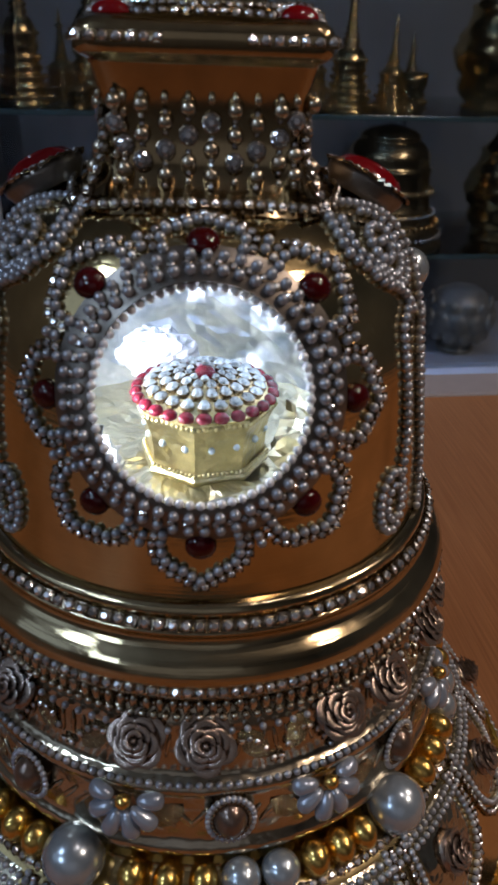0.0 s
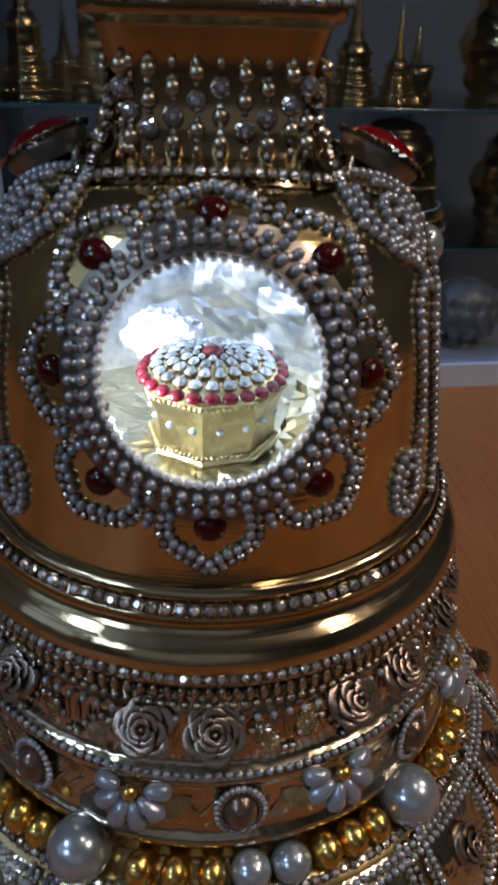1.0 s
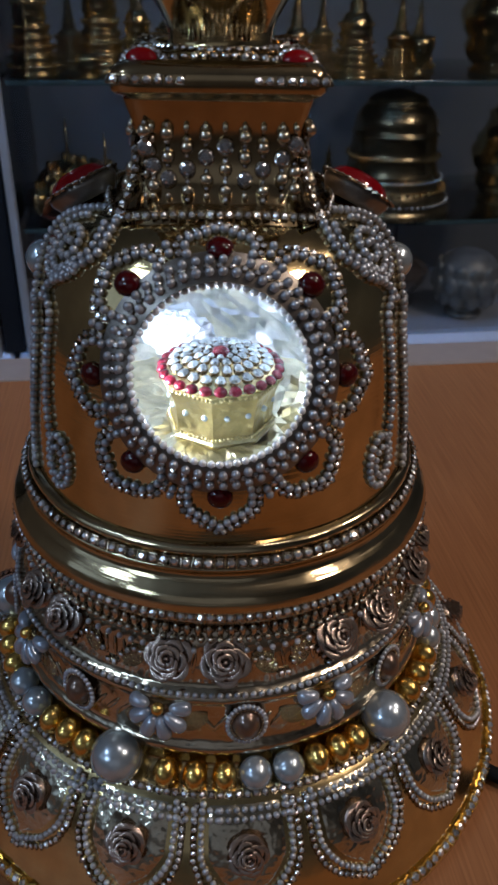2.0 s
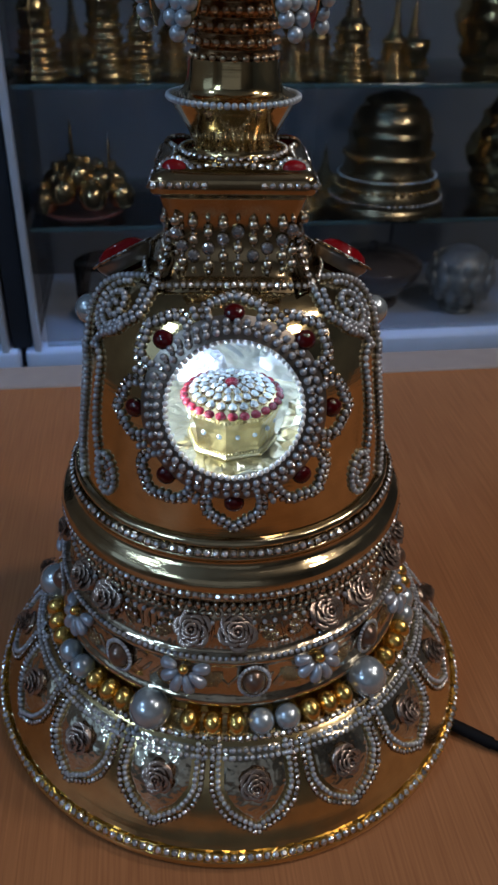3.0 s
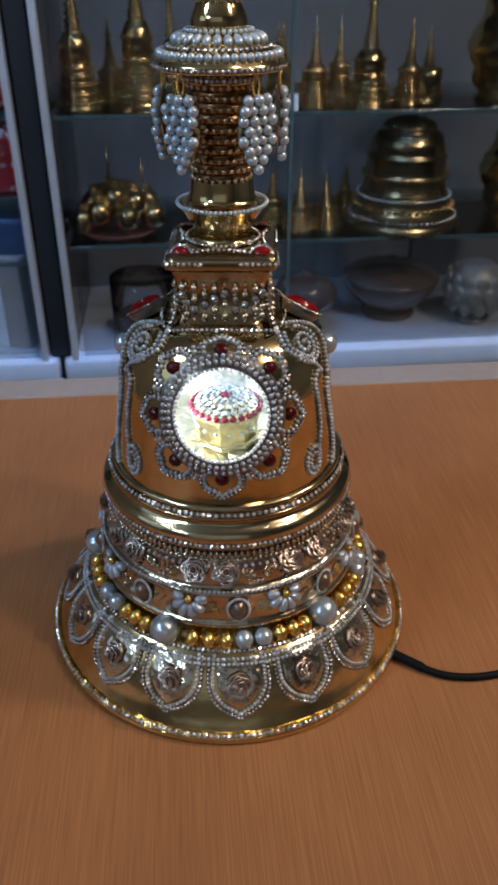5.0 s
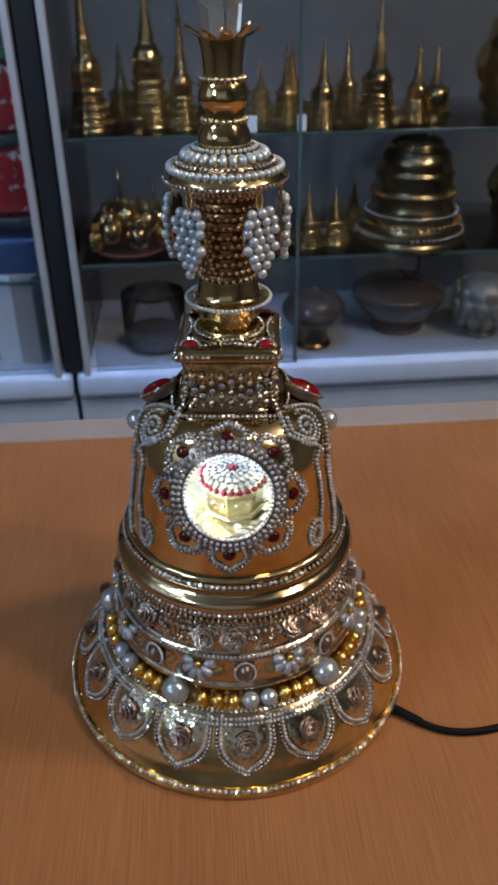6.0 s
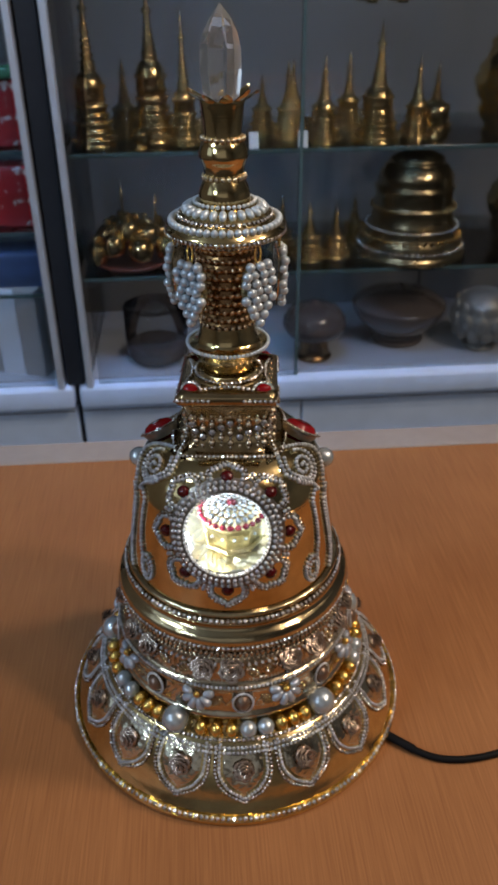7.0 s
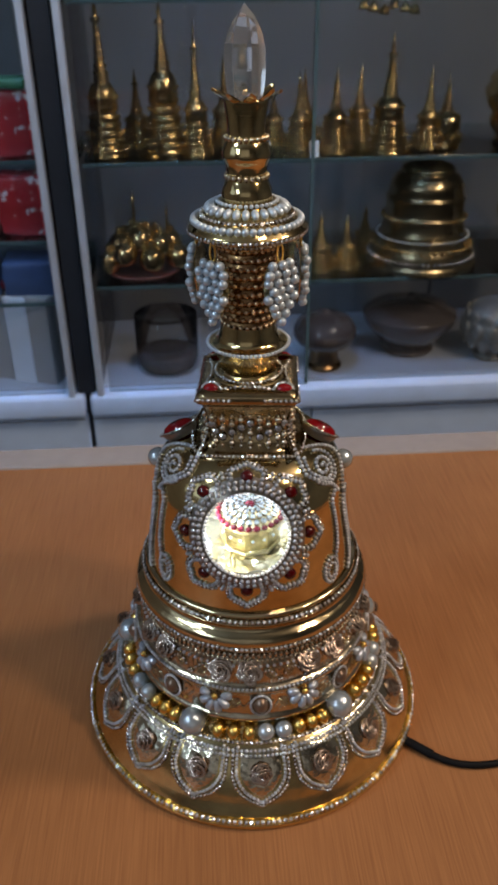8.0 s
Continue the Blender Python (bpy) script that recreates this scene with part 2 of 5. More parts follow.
def smooth_profile(points, step=1.0):
    """A Catmull-Rom curve through the points, about one point every step millimetres."""
    p = np.array([points[0], *points, points[-1]], float)
    out = []
    for i in range(1, len(p) - 2):
        k = max(1, int(np.ceil(np.linalg.norm(p[i + 1] - p[i]) / step)))
        for s in np.arange(k) / k:
            a, b, c, d = p[i - 1], p[i], p[i + 1], p[i + 2]
            out.append(0.5 * (2 * b + (c - a) * s + (2 * a - 5 * b + 4 * c - d) * s * s + (3 * b - a - 3 * c + d) * s ** 3))
    out.append(p[-1])
    return np.array(out)


def ball(seg=10, rings=6):
    v = [(0, 0, -1)]
    for i in range(1, rings):
        t = np.pi * i / rings
        v += [(np.sin(t) * np.cos(2 * np.pi * j / seg), np.sin(t) * np.sin(2 * np.pi * j / seg), -np.cos(t)) for j in range(seg)]
    v.append((0, 0, 1))
    f = [(0, 1 + (j + 1) % seg, 1 + j) for j in range(seg)]
    for i in range(rings - 2):
        f += [(1 + i * seg + j, 1 + i * seg + (j + 1) % seg, 1 + (i + 1) * seg + (j + 1) % seg, 1 + (i + 1) * seg + j) for j in range(seg)]
    last = 1 + (rings - 2) * seg
    f += [(last + j, last + (j + 1) % seg, len(v) - 1) for j in range(seg)]
    return np.array(v, float), f


BALL, BALL_FINE = ball(10, 6), ball(24, 14)


def stone_shape():
    """A brilliant-cut stone in a square cup with four prongs, of radius 1, that looks along z; faces and their material."""
    v, f, idx = [], [], []
    square = ((1, 1), (-1, 1), (-1, -1), (1, -1))
    for w, z in ((0.86, -0.45), (0.98, 0.22), (0.80, 0.24), (0.74, 0.05)):
        v += [(w * x, w * y, z) for x, y in square]
    for k in range(3):
        for j in range(4):
            f.append((k * 4 + j, k * 4 + (j + 1) % 4, (k + 1) * 4 + (j + 1) % 4, (k + 1) * 4 + j))
            idx.append(1)
    for x, y in square:
        b = len(v)
        v += [(0.98 * x, 0.98 * y, 0.2), (0.58 * x, 0.94 * y, 0.2), (0.94 * x, 0.58 * y, 0.2), (0.66 * x, 0.66 * y, 0.62)]
        flip = 1 if x * y > 0 else -1
        f += [(b, b + 1, b + 3)[::flip], (b + 2, b, b + 3)[::flip], (b + 1, b + 2, b + 3)[::flip]]
        idx += [1, 1, 1]
    n, b = 8, len(v)
    for r, z, off in ((0.86, 0.10, 0.0), (0.84, 0.30, 0.0), (0.46, 0.66, 0.5)):
        v += [(r * np.cos(2 * np.pi * (j + off) / n), r * np.sin(2 * np.pi * (j + off) / n), z) for j in range(n)]
    for j in range(n):
        i = (j + 1) % n
        f += [(b + j, b + i, b + n + i, b + n + j), (b + n + j, b + n + i, b + 2 * n + j), (b + n + i, b + 2 * n + i, b + 2 * n + j)]
        idx += [0, 0, 0]
    f.append(tuple(b + 2 * n + j for j in range(n)))
    idx.append(0)
    return np.array(v), f, idx


STONE_V, STONE_F, STONE_I = stone_shape()


def frames(normals, tangents=None):
    """A rotation for each normal, whose z is the normal and whose x is near the tangent."""
    n = np.array(normals, float)
    n /= np.linalg.norm(n, axis=1)[:, None]
    t = np.array(tangents, float) if tangents is not None else np.cross([0.002, 0.003, 1.0], n)
    t = t - (t * n).sum(1)[:, None] * n
    t /= np.linalg.norm(t, axis=1)[:, None] + 1e-12
    return np.stack([t, np.cross(n, t), n], -1)


def strewn(name, shape, places, rot, sizes, mats, parent, label="", smooth=True, index=None, kind=""):
    """One mesh of many copies of a shape (verts, faces)."""
    v, f = np.array(shape[0]), shape[1]
    places = np.array(places)
    sizes = np.broadcast_to(np.array(sizes, float).reshape(-1, 1) if np.ndim(sizes) == 1 else np.array(sizes, float), (len(places), 3 if np.ndim(sizes) == 2 else 1))
    allv = np.einsum("nij,nkj->nki", rot, v[None] * sizes[:, None, :]) + places[:, None, :]
    k = len(v)
    faces = [tuple(i + m * k for i in face) for m in range(len(places)) for face in f]
    ob = mesh_ob(name, allv.reshape(-1, 3), faces, mats, parent, label, smooth, None if index is None else list(index) * len(places))
    if kind:
        ob["kind"] = kind
    return ob


def resample(points, pitch, closed=False):
    p = np.array(points, float)
    if closed:
        p = np.vstack([p, p[:1]])
    d = np.r_[0, np.cumsum(np.linalg.norm(np.diff(p, axis=0), axis=1))]
    n = max(2, int(round(d[-1] / pitch)))
    s = np.arange(n) * d[-1] / n if closed else np.linspace(0, d[-1], n + 1)
    return np.stack([np.interp(s, d, p[:, i]) for i in range(p.shape[1])], 1)


def pearls(name, places, radius, parent, mat=None, label="", fine=False, kind=""):
    rot = np.repeat(np.eye(3)[None], len(places), 0)
    jit = radius * (1 + 0.08 * (np.random.rand(len(places)) - 0.5))
    return strewn(name, BALL_FINE if fine else BALL, places, rot, jit, mat or PEARL_SMALL, parent, label, True, None, kind or ("stuff" if len(places) > 5 else ""))


def stones(name, places, normals, radius, parent, label="", kind="", cup=None):
    n = np.array(normals) + 0.60 * (np.random.rand(len(places), 3) - 0.5)
    return strewn(name, (STONE_V, STONE_F), places, frames(n), np.full(len(places), radius), [STONE, cup or SETTING], parent, label, False, STONE_I, kind or ("stuff" if len(places) > 5 else ""))


# ---- room, table, showcases ----
def setting(name, mat, dims, bevel=0.0, label=""):
    ob = boxed(name, mat, None, dims, bevel)
    return tagged(ob, label or name.replace("_", " "), name.split("_")[0], kind="structure")


setting("floor", FLOOR, (-2.3, 2.6, -2.4, 2.3, -0.80, -0.75))
setting("ceiling", CEILING, (-2.3, 2.6, -2.4, 2.3, 1.75, 1.80))
setting("wall_north", WALL, (-2.3, 2.6, 2.2, 2.3, -0.75, 1.75))
setting("wall_south", WALL, (-2.3, 2.6, -2.4, -2.3, -0.75, 1.75))
setting("wall_east", WALL, (2.5, 2.6, -2.3, 2.2, -0.75, 1.75))
setting("wall_west", WALL, (-2.3, -2.2, -2.3, 2.2, -0.75, 1.75))

fixture = thing("ceiling_light", "slim tube light fixed under the ceiling", "ceiling light", at=(-0.20, 0.62, 1.70))
boxed("housing", WHITE_METAL, fixture, (-0.33, 0.33, -0.045, 0.045, 0.0, 0.05), 0.006)
for cx, cy in ((1.42, 0.12), (1.38, -0.66), (-1.36, -0.62), (0.48, -0.30)):
    fixture = thing("ceiling_spot", "small white spotlight fixed under the ceiling", "ceiling light", "ceiling spots", at=(cx, cy, 1.70))
    boxed("housing", WHITE_METAL, fixture, (-0.09, 0.09, -0.09, 0.09, 0.0, 0.05), 0.006)

# table top with its pale edge strip, turned a little against the stupa
table = thing("display_table", "orange-brown beech laminate table top with a pale edge strip", "table")
table.rotation_euler = (0, 0, radians(5.4))
boxed("tabletop", WOOD, table, (-0.46, 0.56, -0.31, 0.2485, -0.03, 0.0), 0.0015)
boxed("edge_strip", EDGE, table, (-0.46, 0.56, 0.2485, 0.281, -0.032, 0.0006), 0.0025, "pale grey-beige edge strip")
for lx, ly in ((-0.40, -0.25), (0.50, -0.25), (-0.40, 0.2), (0.50, 0.2)):
    boxed("leg", ALUMINIUM, table, (lx - 0.025, lx + 0.025, ly - 0.025, ly + 0.025, -0.75, -0.03), 0.003)

CASE_AT, CASE_TURN = (-0.369, 1.2, 0.0), radians(6)
CASE_M = Matrix.Translation(CASE_AT) @ Matrix.Rotation(CASE_TURN, 4, "Z")
CASE_BACK = material("case_back_panel", (0.14, 0.142, 0.14), 0.5, 0, 0.15, 4, rough_vary=0.1)
SHELF_GLASS = pane_glass("shelf_glass", tint=(0.86, 0.91, 0.92))
GLASS_EDGE = material("green_glass_edge", (0.06, 0.10, 0.10), 0.15, 0, 0.3, 30)
GREY_BASE = material("case_floor", (0.36, 0.38, 0.42), 0.4, 0, 0.1, 15)


KERF = material("shadow_joint", (0.10, 0.11, 0.13), 0.6, 0, 0.2, 40)


def showcase(x0, x1, shelves, label):
    case = thing("showcase", label, "display cabinet", at=CASE_AT)
    case.rotation_euler = (0, 0, CASE_TURN)
    seam = x0 + 0.478 if x0 > -0.5 else x0 + 0.5
    for s0, s1 in ((x0 - 0.017, seam - 0.0015), (seam + 0.0015, x1 + 0.017)):
        boxed("base", WHITE_METAL, case, (s0, s1, 0.012, 0.42, -0.75, -0.488), 0.004, "white enamelled base panel")
    sill = boxed("sill", WHITE_METAL, case, (x0 - 0.016, x1 + 0.016, -0.012, 0.42, -0.486, -0.432), 0.009, "white sliding-door track", True)
    # dark grey strip paints the joint under the sill together with its shadow line
    boxed("groove", KERF, sill, (x0 - 0.014, x1 + 0.014, -0.0125, -0.010, -0.4885, -0.4865))
    boxed("floor_panel", GREY_BASE, case, (x0 + 0.01, x1 - 0.01, 0.03, 0.41, -0.434, -0.427), 0.001)
    boxed("back_panel", CASE_BACK, case, (x0, x1, 0.41, 0.42, -0.43, 1.1))
    boxed("top", WHITE_METAL, case, (x0, x1, -0.01, 0.42, 1.1, 1.16), 0.004)
    for px in (x0 + 0.009, x1 - 0.009):
        boxed("post", ALUMINIUM, case, (px - 0.0068, px + 0.0068, -0.010, 0.012, -0.435, 1.1), 0.002, "brushed aluminium post")
        boxed("side_glass", SHOWCASE, case, (px - 0.003, px + 0.003, 0.014, 0.408, -0.43, 1.1))
    for z in shelves:
        shelf = boxed("shelf", SHELF_GLASS, case, (x0 + 0.02, x1 - 0.02, 0.034, 0.40, z - 0.007, z), label="clear glass shelf")
        shelf.visible_shadow = False
        boxed("shelf_edge", GLASS_EDGE, shelf, (x0 + 0.02, x1 - 0.02, 0.0305, 0.0335, z - 0.008, z + 0.0005), 0.001)
    return case


main_case = showcase(-0.008, 1.55, (0.322, 0.046, -0.201), "glass showcase with brass stupas on three glass shelves")
left_case = showcase(-1.20, -0.052, (0.055, -0.10, -0.23), "neighbouring glass showcase with red packets and a white box")
for x0, x1, y in ((0.02, 0.455, 0.004), (0.45, 1.0, 0.016)):
    pane = boxed("door_pane", SHOWCASE, main_case, (x0, x1, y, y + 0.004, -0.43, 1.1))
    pane.visible_shadow = False
    boxed("pane_edge", GLASS_EDGE, pane, (x1 - 0.0045, x1 + 0.0015, y - 0.001, y + 0.005, -0.43, 1.1))
pane = boxed("door_pane", SHOWCASE, left_case, (-1.18, -0.075, 0.004, 0.008, -0.43, 1.1))
pane.visible_shadow = False
# near-black strips paint the shade in the gap between the two cases
boxed("gap_shade", DARK, main_case, (-0.048, -0.012, 0.004, 0.03, -0.43, 1.1))
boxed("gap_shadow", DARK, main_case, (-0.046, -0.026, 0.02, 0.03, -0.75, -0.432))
boxed("joint", DARK, main_case, (0.832, 0.838, 0.404, 0.4098, -0.43, 0.03))
tag_white = material("paper_tag", (0.7, 0.74, 0.8), 0.7, 0, 0.05, 50)


# brass stupas and vessels in the showcase
BEAD_GOLD = material("bright_brass_bead", (0.84, 0.60, 0.29), 0.15, 1.0, 0.2, 200)


def stupa_profile(h, w, slim):
    """Half outline of a small stupa of height h and foot width w: five stepped tiers, a banded bell, a ringed spire."""
    r = w * 0.61
    p = [(r, 0), (r, 0.025 * h)]
    for k in range(5):
        z, rk = (0.030 + 0.046 * k) * h * slim, r * (0.97 - 0.075 * k)
        p += [(rk * 0.88, z), (rk, z + 0.010 * h), (rk * 0.98, z + 0.028 * h), (rk * 0.86, z + 0.040 * h)]
    p += [(a * r, b * h * slim) for a, b in ((0.58, 0.270), (0.66, 0.276), (0.62, 0.300), (0.60, 0.335), (0.64, 0.342), (0.63, 0.354), (0.54, 0.390), (0.42, 0.420), (0.26, 0.435), (0.34, 0.445), (0.32, 0.462))]
    z, rr = 0.462 * h * slim, 0.35 * r
    dz = (0.78 * h - z) / 7
    for i in range(7):
        p += [(rr * 0.62, z + dz * 0.08), (rr * 0.98, z + dz * 0.30), (rr * 1.0, z + dz * 0.58), (rr * 0.62, z + dz * 0.94)]
        z += dz
        rr *= 0.87
    p += [(rr * 1.6, 0.795 * h), (rr * 1.5, 0.81 * h), (rr * 0.5, 0.83 * h), (rr * 0.8, 0.86 * h), (rr * 0.4, 0.90 * h), (0.4, h)]
    return p


def in_case(x, y, z):
    """A place among the goods; those further along stand a little closer together."""
    return CASE_M @ Vector((x * (0.985 - 0.025 * x) if x > 0 else x, y, z))


def turned(name, profile, mat, parent, n=28, label="", at=(0, 0, 0), scale=1.0, smooth=True):
    v, f = lathe(profile, n, True, True)
    return mesh_ob(name, v * scale + np.array(at), f, mat, parent, label, smooth)


for x, y, z, h, w, slim in ((0.057, 0.10, 0.046, 300, 74, 1.05), (0.175, 0.13, 0.046, 292, 78, 1.2), (0.239, 0.10, 0.046, 238, 56, 1.0),
                            (0.454, 0.13, 0.046, 148, 52, 1.1), (0.524, 0.09, 0.046, 160, 57, 1.15), (0.600, 0.22, 0.046, 150, 55, 1.1),
                            (0.632, 0.08, 0.046, 220, 77, 1.1), (0.725, 0.11, 0.046, 158, 54, 1.1), (0.405, 0.18, 0.046, 120, 48, 1.2),
                            (0.505, 0.11, -0.201, 128, 58, 1.1), (0.566, 0.12, -0.201, 118, 52, 1.1), (0.450, 0.16, -0.201, 125, 50, 1.1),
                            (0.115, 0.20, 0.046, 150, 66, 1.0), (0.68, 0.24, 0.046, 150, 54, 1.1), (0.30, 0.20, 0.046, 170, 60, 1.1), (0.48, 0.24, 0.046, 140, 56, 1.1), (0.80, 0.22, 0.046, 130, 60, 1.0), (0.55, 0.25, 0.046, 120, 60, 1.0), (0.63, 0.22, -0.201, 110, 56, 1.1)):
    small = thing("brass_stupa", "small tarnished brass stupa on a glass shelf", "stupa", "stupas in the showcase", at=in_case(x, y, z))
    prof = stupa_profile(h, w, slim)
    turned("body", prof[:33], BRASS_OLD, small)
    turned("spire", prof[32:], BRASS_OLD, small, 16)
    for rr, zz, size in ((0.00060, 0.000050, 0.0042), (0.00051, 0.000146, 0.0034), (0.00041, 0.000240, 0.0028), (0.00038, 0.00035, 0.0036)):
        pearls("bead_ring", [(w * rr * np.sin(a), -w * rr * np.cos(a), h * zz * slim) for a in np.arange(0, 6.28, 0.42)], size, small, BEAD_GOLD)

cup = thing("small_cup", "small brass cup on a glass shelf", "cup", at=in_case(0.761, 0.09, 0.046))
turned("bowl", [(14, 0), (16, 4), (9, 10), (8, 22), (18, 30), (25, 48), (26, 66), (24, 66), (20, 45), (2, 32)], BRASS_OLD, cup)
cup = copy_thing(cup, Matrix.Translation(in_case(0.150, 0.06, 0.046)) @ Matrix.Diagonal((0.8, 0.8, 0.55, 1)))
for x in (0.335, 0.375, 0.475):
    tag = thing("price_tag", "small white paper tag on the shelf", "tag", "paper tags", at=in_case(x, 0.045, 0.046))
    tag.rotation_euler = (radians(-12), 0, CASE_TURN)
    boxed("card", tag_white, tag, (-0.009, 0.009, 0, 0.001, 0, 0.030))

hanging = thing("hanging_bells", "bunch of small brass bells hung under a glass shelf", "bells", at=in_case(0.615, 0.07, 0.310))
for k in range(6):
    turned("bell", [(1.0, 5), (3, 3), (7, 0), (9, -6), (11, -12), (10, -12), (6, -4), (1, -1)], BRASS_OLD, hanging, 16, at=(0.019 * (k - 2.5), 0.008 * (k % 2), -0.004 * (k % 3)))

vase = thing("tiered_vase", "large round tiered brass vessel on a shelf", "vase", at=in_case(0.945, 0.15, 0.046))
turned("body", [(50, 0), (54, 6), (46, 14), (60, 30), (66, 46), (60, 60), (70, 70), (78, 90), (80, 104), (70, 118), (74, 124), (60, 140), (52, 165), (56, 172), (40, 186), (25, 210), (6, 225)], BRASS_OLD, vase, 40)
copy_thing(vase, Matrix.Translation(in_case(1.02, 0.17, -0.201)))

bell = thing("domed_casket", "large ribbed brass dome on a beaded round foot", "casket", at=in_case(0.745, 0.135, -0.201))
DULL = material("dull_brass", (0.44, 0.34, 0.19), 0.26, 1.0, 0.4, 60, bump=0.25, bump_scale=160, rough_vary=0.1)
turned("foot", [(118, 0), (122, 6), (116, 14), (112, 20), (116, 26), (104, 44), (98, 60), (100, 66), (92, 72)], DULL, bell, 56)
turned("dome", smooth_profile([(92, 72), (88, 84), (86, 100), (89, 106), (84, 112), (83, 140), (86, 146), (80, 152), (78, 172), (66, 190), (56, 196), (58, 202), (44, 212), (22, 218), (4, 222)], 5), DULL, bell, 56)
pearls("bead_ring", [(0.114 * np.sin(a), -0.114 * np.cos(a), 0.026) for a in np.linspace(0, 6.283, 60, False)], 0.004, bell, STONE)
for rr, zz in ((0.107, 0.048), (0.089, 0.106)):
    pearls("bead_row", [(rr * np.sin(a), -rr * np.cos(a), zz) for a in np.linspace(0, 6.283, 44, False)], 0.0042, bell, BEAD_GOLD)
pearls("rim_chain", [(0.099 * np.sin(a), -0.099 * np.cos(a), 0.067) for a in np.linspace(0, 6.283, 90, False)], 0.0022, bell, PEARL_WHITE)

dish = thing("bell_cluster", "cluster of small golden bells on a round wooden dish", "ornament", at=in_case(0.110, 0.11, -0.201))
DISH = material("red_lacquer", (0.16, 0.045, 0.03), 0.35, 0, 0.3, 60)
turned("dish", [(50, 0), (66, 4), (78, 12), (80, 16), (74, 15), (50, 8)], DISH, dish, 40)
ROUND_BELL = smooth_profile([(10, 0), (15, 3), (18, 10), (18.5, 18), (15, 27), (8, 33), (5, 35), (6.5, 38), (5, 41), (1, 43)], 2.5)
for i in range(15):
    a = i * 2.399
    r = 0.0190 * math.sqrt(i + 0.4)
    turned("bell", ROUND_BELL, BEAD_GOLD, dish, 18, scale=1.4, at=(r * math.cos(a) * 1.15, r * math.sin(a), 0.012 + 0.050 * (1 - r / 0.07) + 0.010 * ((i * 7) % 3)))
for x, y, h in ((-0.012, 0.0, 118), (0.055, 0.01, 92)):
    turned("needle", [(16, 30), (12, 50), (5, 62), (3.4, h), (0.6, h + 40)], BRASS_OLD, dish, 14, at=(x, y, 0.02))

pot = thing("glass_jar", "clear glass jar with dark contents on the showcase floor", "jar", at=in_case(0.150, 0.12, -0.427))
JAR_GLASS = pane_glass("jar_glass", tint=(0.84, 0.86, 0.88))
POT = material("dark_glass_pot", (0.085, 0.066, 0.06), 0.15, 0, 0.3, 20, coat=0.6)
turned("contents", smooth_profile([(50, 3), (62, 6), (66, 20), (64, 40), (40, 46), (5, 47)], 5), POT, pot, 40, "dark contents")
jar_wall = turned("wall", [(68, 0), (71, 4), (71, 128), (68, 130), (66, 128)], JAR_GLASS, pot, 40, "clear glass wall")
jar_wall.visible_shadow = False
goblet = thing("lidded_goblet", "brass goblet with a wide dark bowl and lid", "goblet", at=in_case(0.520, 0.09, -0.427))
turned("stem", smooth_profile([(40, 0), (42, 6), (36, 14), (33, 34), (34, 46)], 4), COPPER, goblet, 36)
turned("bowl", smooth_profile([(34, 46), (60, 60), (72, 80), (70, 96)], 4), POT, goblet, 36)
turned("lid", smooth_profile([(68, 97), (60, 112), (46, 122), (20, 128), (12, 132), (8, 138)], 4), POT, goblet, 36)
bowl = thing("wide_bowl", "wide dark bronze bowl with a lid on the showcase floor", "bowl", at=in_case(0.745, 0.17, -0.427))
turned("body", smooth_profile([(60, 0), (64, 8), (50, 18), (80, 40), (104, 70), (110, 92), (106, 98), (84, 112), (40, 124), (12, 127), (10, 136), (2, 140)], 6), POT, bowl, 48)
jar = thing("lotus_jar", "pale silver lotus jar with petal relief", "jar", at=in_case(0.940, 0.11, -0.427))
LOTUS = material("aged_silver", (0.30, 0.29, 0.26), 0.45, 0.5, 0.4, 60, bump=0.4, bump_scale=50)
turned("body", smooth_profile([(36, 0), (40, 8), (30, 18), (58, 40), (70, 70), (66, 100), (50, 124), (30, 138), (6, 142)], 5), LOTUS, jar, 40)
for row, (r, z) in enumerate(((0.061, 0.050), (0.069, 0.076), (0.062, 0.102))):
    for i in range(12):
        a = (i + row * 0.5) * math.tau / 12
        v, f = BALL
        m = Matrix.Rotation(a, 3, "Z")
        vv = np.array([m @ Vector((c[0] * 0.016, c[1] * 0.006 - r, c[2] * 0.02 + z)) for c in v])
        mesh_ob("petal", vv, f, LOTUS, jar)

# the neighbouring showcase's goods
PACK = material("red_packet", (0.62, 0.52, 0.50), 0.35, 0, 0.1, 50, second=(0.42, 0.018, 0.022), edges=(0.53, 0.57), coat=0.4)
BLUE = material("blue_packet", (0.05, 0.10, 0.22), 0.5, 0, 0.4, 30)
CARD = material("white_card", (0.66, 0.68, 0.72), 0.6, 0, 0.06, 30)
KRAFT = material("grey_card", (0.36, 0.33, 0.31), 0.7, 0, 0.1, 30)
GREEN = material("green_packet", (0.05, 0.22, 0.10), 0.4, 0, 0.3, 30)


def packet(x, y, z, w, d, h, mat, label, name="gift_packet", turn=0.0):
    ob = thing(name, label, "packet", "goods in the neighbouring showcase", at=in_case(x, y, z))
    ob.rotation_euler = (0, 0, CASE_TURN + radians(turn))
    bm = bmesh.new()
    box(bm, -w / 2, w / 2, 0, d, 0, h, 0.006)
    bmesh.ops.subdivide_edges(bm, edges=[e for e in bm.edges if e.calc_length() > 0.03], cuts=4, use_grid_fill=True)
    for v in bm.verts:
        v.co += 0.004 * Vector(noise.noise_vector(v.co * 40 + Vector((x, y, z)) * 9))
    part("wrapper", bm, mat, ob, "", True)
    return ob


